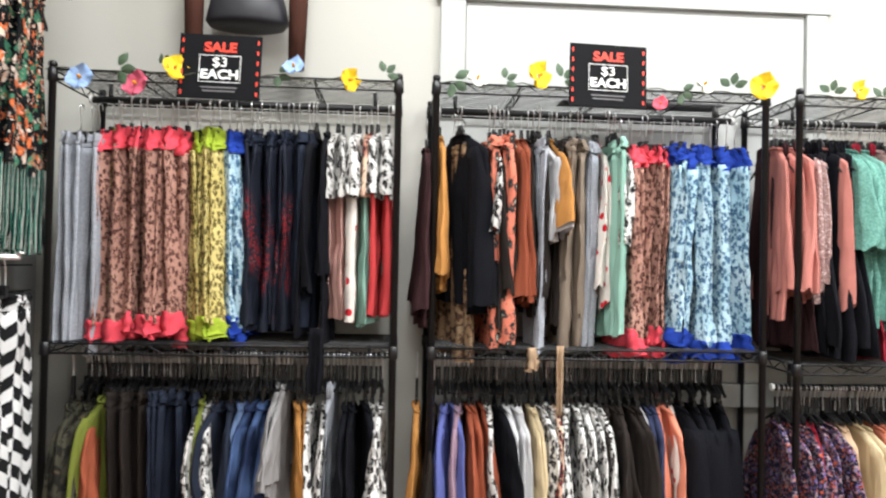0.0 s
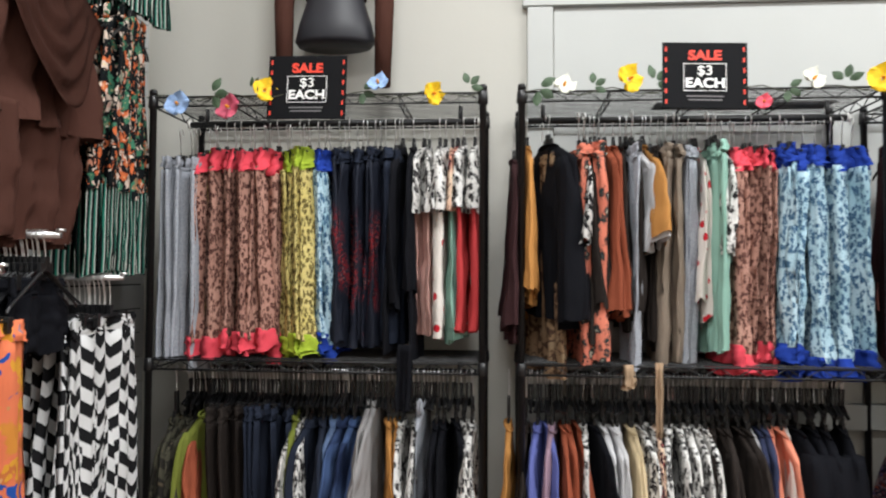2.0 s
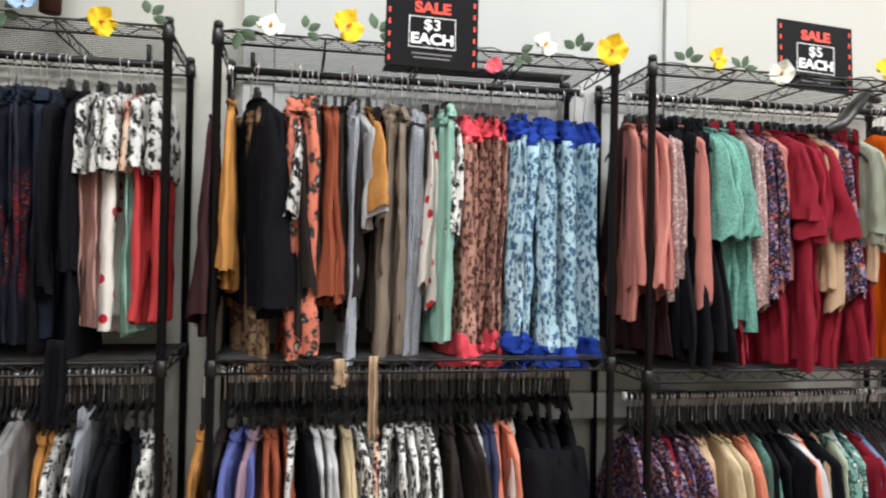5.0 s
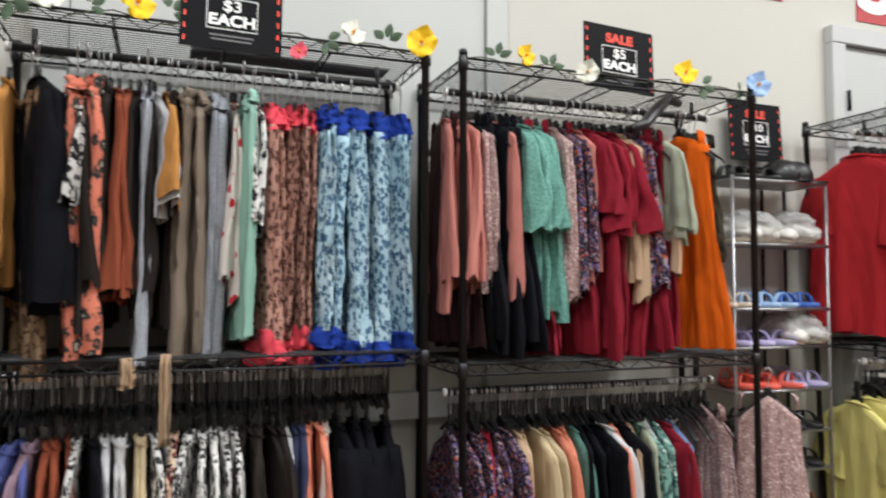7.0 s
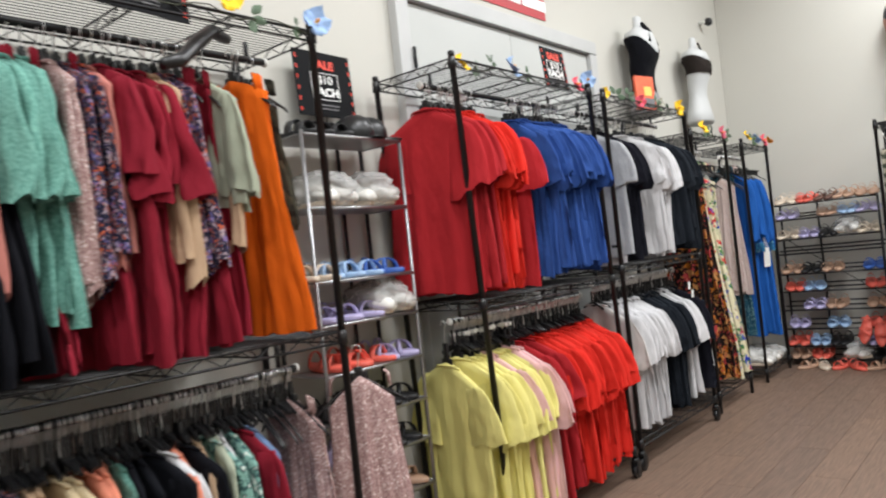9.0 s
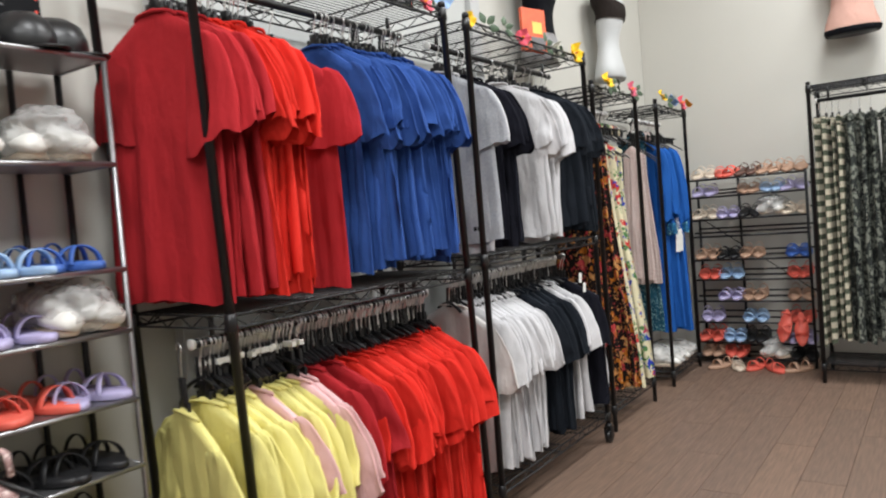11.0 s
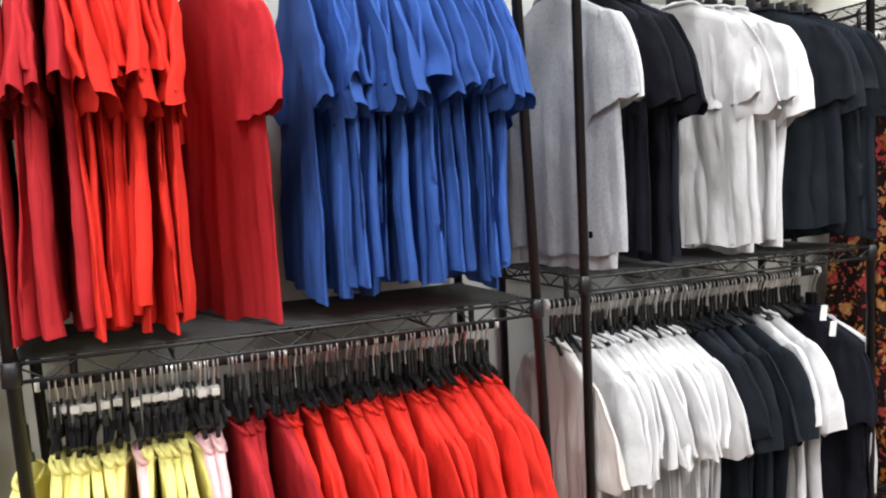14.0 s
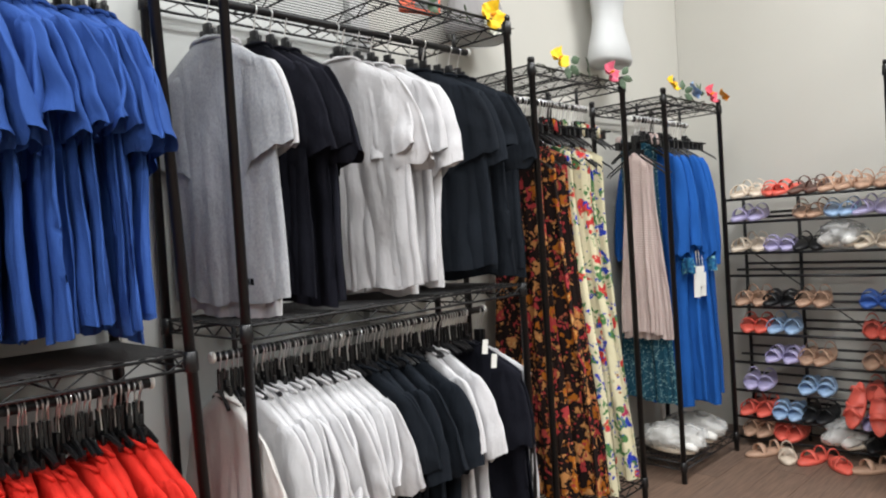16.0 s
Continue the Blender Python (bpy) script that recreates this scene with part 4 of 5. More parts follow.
row(RY, 0.925, [
    (1.42, 1.52, 4, "blouse", "dark multicolour floral blouse", lg("darkfloral"), {}),
    (1.55, 1.55, 1, "long", "burgundy top", lg("burgundy"), {}),
    (1.58, 1.63, 2, "blouse", "dark multicolour floral blouse", lg("darkfloral"), {}),
    (1.66, 1.69, 2, "long", "beige long-sleeved top", lg("beige"), {}),
    (1.725, 1.76, 2, "long", "tan beige top", lg("cream"), {}),
    (1.80, 1.85, 2, "long", "peach coral top", lg("peach"), {}),
    (1.885, 1.885, 1, "long", "mint green top", lg("green"), {}),
    (1.92, 1.98, 3, "long", "black top", lg("black"), {}),
    (2.01, 2.01, 1, "long", "white top", lg("white"), {}),
    (2.04, 2.04, 1, "long", "peach coral top", lg("peach"), {}),
    (2.07, 2.10, 2, "long", "black top", lg("black"), {}),
    (2.13, 2.13, 1, "long", "beige top", lg("beige"), {}),
    (2.16, 2.16, 1, "long", "mint print top", lg("mintprint"), {}),
    (2.185, 2.185, 1, "long", "sage grey top", lg("sage"), {}),
    (2.21, 2.21, 1, "long", "white top", lg("white"), {"tag": True}),
    (2.24, 2.24, 1, "long", "mint print top", lg("mintprint"), {}),
    (2.27, 2.27, 1, "long", "burgundy top", lg("burgundy"), {}),
    (2.30, 2.30, 1, "long", "light denim top", lg("denim_lt"), {}),
    (2.48, 2.50, 2, "tank", "mauve pink sequinned top", lg("glitter"), {}),
], group=G2)
row(2.60, 1.0, [(2.665, 2.665, 1, "tank", "mauve pink sequinned top hung on the rack side", lg("glitter"), {"width": 0.78, "turn": 52, "length": 0.66, "dz": -0.03, "variant": 2})], group=G2)
for hx in [-1.48 + 0.017 * i for i in range(12)]:
    hanger(pose(hx, 2.27, 1.378, 0, 0, RND.uniform(-10, 10)), True, False, True)
    hanger(pose(hx, 1.64, 1.398, 0, 0, RND.uniform(-10, 10)), True, False, True)
    hanger(pose(hx, 1.93, 1.498, 0, 0, RND.uniform(-10, 10)), False, False, True)
for z, a, b in ((1.03, -1.23, -0.14), (1.03, 0.07, 1.20), (0.925, 1.42, 2.50), (0.975, 3.34, 4.39), (1.005, 4.61, 5.63)):
    x = a
    while x < b:
        hanger(pose(x, RY - (0.04 if 0.96 < z < 0.98 else 0.02 if z > 1.0 and x > 4 else 0), z - 0.002, RND.uniform(-6, 6), 0, RND.uniform(-14, 14)), False, False, True, 0.0, True)
        x += RND.uniform(0.010, 0.022)
for z, a, b in ((1.83, 5.93, 6.52), (1.82, 6.98, 7.56)):
    x = a
    while x < b:
        hanger(pose(x, 2.758 - RND.uniform(0, 0.012), z - 0.002, 0, 0, RND.uniform(-16, 16)), RND.random() < 0.6, False, True)
        x += RND.uniform(0.012, 0.024)
for hx in (2.34, 2.36, 2.39, 2.42):
    hanger(pose(hx, RY, 0.923, 0, 0, RND.uniform(-14, 14)))
# fourth rack
RY4, RY5 = 2.51 + 0.43 * 0.47, 2.53 + 0.43 * 0.47
row(RY4, 1.975, [
    (3.30, 3.30, 1, "tee", "crimson cotton t-shirt", lg("crimson"), {"length": 0.77, "fold": 0.006, "sway": 1, "turn": 5}),
    (3.33, 3.40, 4, "tee", "crimson cotton t-shirt", lg("crimson"), {"length": 0.77, "fold": 0.013}),
    (3.425, 3.61, 12, "tee", "bright red cotton t-shirt", lg("red"), {"length": 0.775, "fold": 0.0135, "thick": 0.005}),
    (3.71, 3.71, 1, "tee", "crimson cotton t-shirt", lg("crimson"), {"length": 0.775, "turn": 24, "sway": 1, "fold": 0.008, "variant": 3, "dz": -0.03}),
    (3.90, 4.36, 21, "tee", "royal blue cotton t-shirt", lg("blue"), {"length": 0.75, "fold": 0.0145, "thick": 0.005}),
], group=G1)
row(RY4, 0.975, [
    (3.285, 3.285, 1, "tee", "pale yellow cotton t-shirt", lg("yellow"), {"length": 0.70, "drop": 0.07, "fold": 0.007, "sway": 1, "turn": -14}),
    (3.35, 3.40, 4, "tee", "pale yellow cotton t-shirt", lg("yellow"), {"length": 0.70, "strip": True, "drop": 0.055}),
    (3.42, 3.47, 3, "tee", "pale yellow cotton t-shirt", lg("yellow"), {"length": 0.70, "strip": True, "drop": 0.055}),
    (3.495, 3.505, 1, "tee", "pale pink cotton t-shirt", lg("pink"), {"length": 0.70, "strip": True, "drop": 0.055}),
    (3.525, 3.65, 8, "tee", "pale yellow cotton t-shirt", lg("yellow"), {"length": 0.70, "strip": True, "drop": 0.055}),
    (3.64, 3.67, 2, "tee", "pale pink cotton t-shirt", lg("pink"), {"length": 0.72, "strip": True, "drop": 0.055, "dy": -0.03}),
    (3.715, 3.80, 4, "tee", "crimson cotton t-shirt", lg("crimson"), {"length": 0.72, "drop": 0.04}),
    (3.83, 4.22, 16, "tee", "bright red cotton t-shirt", lg("red"), {"length": 0.72, "fold": 0.0125, "drop": 0.04}),
    (4.25, 4.37, 5, "tee", "bright red cotton t-shirt", lg("red"), {"length": 0.72, "drop": 0.02}),
], group=G2)
# fifth rack
row(RY5, 1.975, [
    (4.64, 4.64, 1, "tee", "grey heather cotton t-shirt", lg("heather"), {"length": 0.73, "turn": 8, "width": 1.02, "fold": 0.006, "sway": 2}),
    (4.685, 4.685, 1, "tee", "white cotton t-shirt", lg("white"), {"length": 0.76, "turn": 8, "fold": 0.008, "sway": 2}),
    (4.80, 4.90, 3, "tee", "black cotton t-shirt", lg("black_tee"), {"length": 0.74, "fold": 0.012, "turn": 6, "width": 1.04}),
    (5.07, 5.28, 5, "tee", "white cotton t-shirt", lg("white"), {"length": 0.76, "fold": 0.015, "turn": 6, "width": 1.04}),
    (5.41, 5.67, 5, "tee", "charcoal cotton t-shirt", lg("charcoal"), {"length": 0.73, "turn": 13, "width": 1.1, "fold": 0.013}),
], group=G1)
row(RY5, 1.005, [
    (4.625, 4.625, 1, "tee", "warm white cotton t-shirt", lg("white_warm"), {}),
    (4.69, 5.04, 14, "tee", "white cotton t-shirt", lg("white"), {"fold": 0.0125}),
    (5.10, 5.29, 5, "tee", "charcoal cotton t-shirt", lg("charcoal"), {}),
    (5.38, 5.42, 2, "tee", "white cotton t-shirt", lg("white"), {}),
    (5.58, 5.62, 2, "tee", "black cotton t-shirt with white tag", lg("black_tee"), {"width": 1.15, "turn": 12, "fold": 0.012}),
    (5.675, 5.69, 2, "long", "white long-sleeved top", lg("white"), {"width": 1.15}),
], group=G2)
# narrow racks
ND = 2.57 + 0.40 * 0.47
row(ND, 1.83, [
    (6.02, 6.17, 4, "dress", "long black and orange floral dress", lg("floral_dark"), {"drop": 0.09, "length": 1.44, "fold": 0.016}),
    (6.25, 6.49, 5, "dress", "long cream floral dress", lg("floral_cream"), {"drop": 0.08, "length": 1.48, "fold": 0.018, "thick": 0.02}),
], group="long dresses on the narrow rack", bulk=True)
row(ND, 1.82, [
    (6.985, 7.01, 2, "dress", "pink and white textured dress", lg("seer"), {"drop": 0.08, "length": 0.94, "width": 0.55}),
    (7.07, 7.12, 2, "dress", "teal sequinned dress", lg("teal"), {"length": 1.36, "width": 0.8, "dy": 0.04}),
    (7.15, 7.42, 6, "long", "cobalt blue long-sleeved outfit with lace cuffs", lg("cobalt"), {"length": 1.35, "thick": 0.02}),
], group="outfits on the narrow rack", bulk=True)
row(7.30 + 0.40 * 0.53, 1.83, [
    (1.66, 1.56, 4, "skirt", "cream plaid wide trousers", lg("plaid"), {"length": 1.45, "fold": 0.015}),
    (1.50, 0.62, 14, "skirt", "grey and black printed wide trousers", lg("darkprint"), {"length": 1.45, "fold": 0.018, "thick": 0.02}),
], along="y", group="trousers on the far rack", bulk=True)


for tx, tz, w, h in ((7.13, 0.90, 0.035, 0.15), (7.165, 0.955, 0.045, 0.10), (7.20, 0.90, 0.03, 0.12)):
    tg = thing("price_tag", "white paper price tag on the blue outfit", "price tag", pose(tx, 2.535, tz, 4, 0, -35), group="paper price tags")
    part("card", box(bmesh.new(), -w / 2, w / 2, 0, 0.0015, 0, h), M_WHITEPL, tg, smooth=False)
    part("string", bar(bmesh.new(), (0, 0.001, h), (0.01, 0.03, h + 0.08), 0.0012, 4), M_WHITEPL, tg)
for tx, yaw in ((7.10, -30), (7.31, -20)):
    cf = thing("lace_cuff", "light blue lace cuff of the cobalt outfit", "cuff", pose(tx, 2.565, 1.10, 0, 0, yaw), tube(int(tx * 100), 0.0, -0.075, 0.055, 0.062, 0.016, 0.02, 0.008, m=6, n=28, rise=0.8), F["cobalt_lace"], "lace cuffs")
for tx, tz in ((5.475, 0.885), (5.517, 0.83)):
    tg = thing("price_tag", "white paper price tag on a black t-shirt", "price tag", pose(tx, 2.53, tz, 0, 8, -8), group="paper price tags")
    part("card", box(bmesh.new(), -0.012, 0.012, 0, 0.0015, 0, 0.048), M_WHITEPL, tg, smooth=False)


# ---- west wall: slatted panels and face-out displays ----
slat = thing("slatwall_panel", "light grey slatted display panel on the wall", "slatwall", kind="structure")
for i in range(26):
    z0 = 0.25 + i * 0.1
    part("slat", box(bmesh.new(), X0 + 0.002, X0 + 0.02, 0.2, 2.98, z0, z0 + 0.094, 0.002), M_FRAMEGREY, slat, smooth=False)
part("backing", box(bmesh.new(), X0 + 0.0005, X0 + 0.004, 0.2, 2.98, 0.25, 2.85), M_BLACK, slat, smooth=False)


def arm(y, z, length, spec):
    a = thing("waterfall_display", "chrome face-out display arm on the slatted panel", "wall display", pose(X0 + 0.02, y, z), group="wall displays")
    part("tube", bar(bmesh.new(), (0, 0, 0), (length, 0, 0), 0.0095, 10), M_CHROME, a)
    part("plate", box(bmesh.new(), -0.002, 0.004, -0.03, 0.03, -0.05, 0.05, 0.001), M_CHROME, a, smooth=False)
    part("stop", lathe(bmesh.new(), [(0.004, -0.004), (0.013, -0.004), (0.013, 0.004), (0.004, 0.004)], 12, centre=(length, 0, 0.013)), M_CHROME, a)
    row(y, z, spec, group="garments on the wall displays", bulk=True)


arm(2.40, 2.38, 0.29, [(-1.50, -1.30, 6, "dress", "black floral jumpsuit with striped legs", lg("jungle", "stripe"), {"length": 0.63, "width": 0.86, "fold": 0.01})])
arm(1.93, 2.36, 0.34, [(-1.53, -1.31, 5, "set", "brown jersey cowl-neck tunic", lg("brown", "brown"), {"length": 0.80, "fold": 0.03, "thick": 0.016, "width": 1.45, "toplen": 0.46})])
arm(2.27, 1.38, 0.29, [(-1.50, -1.30, 7, "skirt", "black and white chevron print trousers", lg("chevron"), {"length": 0.95, "width": 1.15, "fold": 0.015})])
arm(1.64, 1.40, 0.33, [(-1.48, -1.26, 5, "skirt", "orange floral wrap skirt", lg("orangefloral"), {"length": 0.80, "width": 1.1})])
# added arm of black pieces that darkens the cluster of black hangers
arm(1.93, 1.50, 0.29, [(-1.50, -1.32, 6, "skirt", "short black jersey skirt", lg("black"), {"length": 0.20, "width": 1.0})])
arm(2.45, 2.92, 0.29, [(-1.48, -1.31, 4, "dress", "black floral jumpsuit with striped legs", lg("jungle", "stripe"), {"length": 0.24, "width": 0.78, "fold": 0.01})])


cowl = thing("cowl_drape", "draped brown jersey cowl on the front tunic", "cowl neck", pose(-1.285, 1.93, 2.26))
bm, rings = bmesh.new(), []
for i in range(30):
    v = i / 29
    w, depth = 0.115 + 0.11 * v, 0.03 + 0.36 * v ** 0.9
    ring = []
    for k in range(33):
        u = -1 + 2 * k / 32
        sag = (1 - abs(u) ** 1.7) ** 1.2
        ridge = math.sin(v * 27 + 0.9 * math.sin(3 * u) + 0.5 * u)
        ring.append(bm.verts.new((0.010 + 0.042 * sag * v ** 0.6 + 0.011 * ridge * sag * (0.3 + 0.7 * v) + 0.004 * math.sin(9 * u + 5 * v), w * u, -0.01 - 0.10 * v * abs(u) - depth * sag)))
    rings.append(ring)
for a, b in zip(rings, rings[1:]):
    for k in range(32):
        bm.faces.new((a[k], b[k], b[k + 1], a[k + 1]))
bmesh.ops.solidify(bm, geom=list(bm.faces), thickness=0.003)
part("drape", bm, F["brown"], cowl)
part("price_tag", box(bmesh.new(), 0.03, 0.032, 0.0, 0.022, -0.07, 0.02), M_WHITEPL, cowl, "white paper price tag", False)


# ---- sale cards, wall signs ----
sale_card(-0.73, 2.53, 1.945, 3, tilt=0.6)
sale_card(0.655, 2.53, 1.965, 3, tilt=1.5)
sale_card(1.985, 2.55, 1.985, 5, w=0.29, h=0.24, tilt=3)
sale_card(2.97, 2.935, 1.86, 10, w=0.30, h=0.27, tilt=0.5, lean=-4)
sale_card(4.17, 2.56, 2.02, 10, w=0.22, h=0.21, tilt=0.5)


def banner(x0, x1, z0, z1):
    s = thing("wall_sign", "red sale banner with white letters on the wall", "sign", pose((x0 + x1) / 2, Y1 - 0.006, z0), group="wall banners")
    w, h = x1 - x0, z1 - z0
    part("board", box(bmesh.new(), -w / 2, w / 2, 0, 0.005, 0, h), M_REDSIGN, s, smooth=False)
    me = letters("SALE", 0.46, bold=0.012)
    me.transform(Matrix.Translation((0, -0.003, h * 0.5)) @ Matrix.Rotation(math.pi / 2, 4, "X") @ Matrix.Diagonal((1.25, 1, 1, 1)))
    me.materials.append(M_WHITE)
    part("lettering", me, None, s, "white letters")


banner(3.70, 4.90, 2.63, 3.03)
banner(2.02, 3.22, 2.66, 3.06)


# ---- silk flowers ----
def petal_ring(bm, n, r, w, cup, z=0.0, twist=0.0):
    for k in range(n):
        a = 2 * math.pi * k / n + twist
        ca, sa = math.cos(a), math.sin(a)
        grid = []
        for i in range(5):
            s = i / 4
            line = []
            for j in range(5):
                q = (j - 2) / 2
                rad = r * (0.12 + 0.88 * s)
                lat = w * q * math.sin(math.pi * (0.12 + 0.80 * s)) * 0.62
                hz = z + (cup + 0.25 * math.sin(k * 2.3)) * s * s * r - 0.15 * w * q * q * s + 0.14 * r * math.sin(4 * q + 2.1 * k) * s
                line.append(bm.verts.new((rad * ca - lat * sa, rad * sa + lat * ca, hz)))
            grid.append(line)
        for i in range(4):
            for j in range(4):
                bm.faces.new((grid[i][j], grid[i + 1][j], grid[i + 1][j + 1], grid[i][j + 1]))
    return bm


FL = {}


def flower(x, y, z, colour, size=0.045, rx=80, rz=0):
    f = thing("silk_flower", f"{colour} artificial flower wired to the shelf edge", "artificial flower", pose(x, y, z, rx, 0, rz), group="flower garland")
    f.scale = (size / 0.045,) * 3
    if colour not in FL:
        FL[colour] = (mesh_of(petal_ring(bmesh.new(), 5, 0.045, 0.05, 0.35), "petals", PETAL[colour]),
                      mesh_of(lathe(bmesh.new(), [(0.003, 0.0), (0.006, 0.006), (0.005, 0.016), (0.002, 0.022)], 8), "stamen", PETAL["orange"]))
    part("petals", FL[colour][0], None, f)
    part("stamen", FL[colour][1], None, f, "yellow stamen")
    return f


def leaf_mesh():
    bm = bmesh.new()
    for k, a0 in enumerate((-0.7, 0.3, 1.4)):
        g = []
        for i in range(6):
            s = i / 5
            line = []
            for q in (-1, 0, 1):
                lat = 0.016 * q * math.sin(math.pi * min(1, 0.08 + s * 0.92))
                r = 0.012 + 0.05 * s
                line.append(bm.verts.new((r * math.cos(a0) - lat * math.sin(a0), 0.004 * abs(q) + 0.01 * s * s * (k - 1), r * math.sin(a0) + lat * math.cos(a0))))
            g.append(line)
        for i in range(5):
            for j in range(2):
                bm.faces.new((g[i][j], g[i + 1][j], g[i + 1][j + 1], g[i][j + 1]))
    return bm


LEAF = mesh_of(leaf_mesh(), "leaf", M_LEAF)


def leaves(x, y, z, ry=0, s=1.0):
    ob = thing("silk_leaf_sprig", "dark green artificial leaf sprig on the shelf edge", "artificial leaves", pose(x, y, z, 0, ry, RND.uniform(-40, 40)), LEAF, None, "flower garland")
    ob.scale = (s, s, s)
    return ob


def vine(x0, x1, y, z):
    pts = [(x0 + (x1 - x0) * i / 24, y - 0.006 + 0.006 * math.sin(i * 1.9), z + 0.012 * math.sin(i * 1.3) - 0.004) for i in range(25)]
    thing("silk_vine", "thin green-brown artificial vine along the shelf edge", "artificial vine", None, pipe(bmesh.new(), pts, 0.0022, 5), M_STEM, "flower garland")


for a, b, yy, zz in ((-1.32, -0.11, 2.545, 2.035), (0.04, 1.25, 2.545, 2.035), (1.39, 2.59, 2.545, 2.035), (3.33, 4.46, 2.545, 2.035), (4.59, 5.76, 2.545, 2.035), (5.9, 6.55, 2.565, 1.92), (6.96, 7.58, 2.565, 1.90)):
    vine(a, b, yy, zz)
GARLAND = [(-1.20, 2.005, "blue", 0.05), (-1.01, 1.99, "pink", 0.05), (-0.88, 2.05, "yellow", 0.048), (-0.47, 2.07, "blue", 0.042), (-0.275, 2.03, "yellow", 0.045),
           (0.18, 2.05, "white", 0.045), (0.40, 2.07, "yellow", 0.055), (0.85, 1.985, "coral", 0.03), (1.01, 2.06, "white", 0.045), (1.235, 2.06, "yellow", 0.055),
           (1.60, 2.06, "yellow", 0.04), (1.84, 2.03, "white", 0.045), (2.25, 2.07, "yellow", 0.05), (2.585, 2.06, "blue", 0.055),
           (3.35, 2.03, "yellow", 0.045), (3.72, 2.06, "blue", 0.055), (4.30, 2.05, "coral", 0.045), (4.42, 2.09, "blue", 0.05), (4.60, 2.04, "yellow", 0.035), (5.05, 2.04, "coral", 0.04), (5.62, 2.05, "yellow", 0.055),
           (6.02, 1.95, "yellow", 0.05), (6.40, 1.94, "pink", 0.05), (6.97, 1.95, "yellow", 0.045), (7.20, 1.94, "blue", 0.05), (7.40, 1.94, "coral", 0.055), (7.56, 1.95, "orange", 0.04)]
for gx, gz, gc, gs in GARLAND:
    flower(gx, 2.53, gz, gc, gs * 0.92, 76 + RND.uniform(-22, 22), RND.uniform(-35, 45))
for gx in (-1.08, -0.93, -0.53, -0.15, 0.09, 0.28, 0.49, 0.93, 1.12, 1.50, 1.70, 2.33, 2.50, 3.45, 3.58, 3.85, 4.38, 4.75, 4.9, 5.3, 5.5, 6.1, 6.25, 6.5, 7.0, 7.1, 7.3):
    leaves(gx, 2.538, (2.045 if gx < 5.8 else 1.93) + RND.uniform(-0.012, 0.02), RND.uniform(-60, 60), RND.uniform(0.8, 1.15))


# ---- shoes ----
SHOE = {"lavender": (186, 178, 216), "coral": (232, 104, 88), "light blue": (160, 190, 224), "black": (26, 26, 28), "tan": (186, 150, 126), "cream": (222, 206, 186), "brown": (96, 66, 56), "blue": (70, 110, 190), "white": (226, 224, 218)}
SHOE_MAT = {k: paint("sandal_" + k.replace(" ", "_"), lin(v), 0.5, 0, 0.15, 30.0, 0.05) for k, v in SHOE.items()}


def outline(n=22):
    pts = []
    for i in range(n):
        a = 2 * math.pi * i / n
        x = 0.125 * math.cos(a)
        w = 0.040 + 0.008 * math.cos(a) - 0.006 * math.cos(2 * a)
        pts.append((x, w * math.sin(a) + 0.004 * math.sin(a * 0.5)))
    return pts


def sole_mesh():
    bm = bmesh.new()
    rings = []
    for z, k in ((0.0, 0.94), (0.004, 1.0), (0.016, 1.0), (0.021, 0.95)):
        rings.append([bm.verts.new((x * k, y * k, z + 0.010 * max(0, -x / 0.125) ** 2 * (z > 0.01))) for x, y in outline()])
    for a, b in zip(rings, rings[1:]):
        for i in range(len(a)):
            bm.faces.new((a[i], a[(i + 1) % len(a)], b[(i + 1) % len(a)], b[i]))
    bm.faces.new(rings[0][::-1])
    bm.faces.new(rings[-1])
    return bm


def band_mesh(x, w, h, tw, skew=0.0):
    bm = bmesh.new()
    rows = []
    for i in range(13):
        a = math.pi * i / 12
        y, z = w * math.cos(a), 0.016 + h * math.sin(a)
        xx = x + skew * math.cos(a)
        rows.append([bm.verts.new((xx + dx, y * k, z * k2)) for dx, k, k2 in ((-tw, 1, 1), (tw, 1, 1), (tw, 0.94, 0.95), (-tw, 0.94, 0.95))])
    for a, b in zip(rows, rows[1:]):
        for j in range(4):
            bm.faces.new((a[j], a[(j + 1) % 4], b[(j + 1) % 4], b[j]))
    return bm


SM = {}


def sandal(x, y, z, colour, rz=0.0, rx=0.0, ry=0.0, style=0):
    key = (colour, style)
    if key not in SM:
        mat = SHOE_MAT[colour]
        bands = {0: ((0.035, 0.043, 0.048, 0.015, 0.0), (-0.06, 0.036, 0.055, 0.008, 0.0)), 1: ((0.03, 0.043, 0.050, 0.010, 0.03), (0.03, 0.043, 0.050, 0.010, -0.03), (-0.075, 0.033, 0.060, 0.007, 0.0)),
                 2: ((0.055, 0.041, 0.042, 0.020, 0.0), (0.005, 0.042, 0.055, 0.018, 0.0))}[style]
        SM[key] = (mesh_of(sole_mesh(), "sole", mat), [mesh_of(band_mesh(*b), "strap", mat) for b in bands])
    ob = thing("sandal", f"{colour} flat sandal resting on the rack", "sandal", pose(x, y, z, rx, ry, rz), SM[key][0], None, "sandals on the racks")
    for me in SM[key][1]:
        part("strap", me, None, ob)
    return ob


def pair(x, y, z, colour, face=0.0, style=0):
    """Two sandals side by side; face: the way the toes point, in degrees."""
    a = math.radians(face)
    for s in (-1, 1):
        sandal(x - s * 0.047 * math.sin(a), y + s * 0.047 * math.cos(a), z, colour, face + s * RND.uniform(-3, 9), style=style)


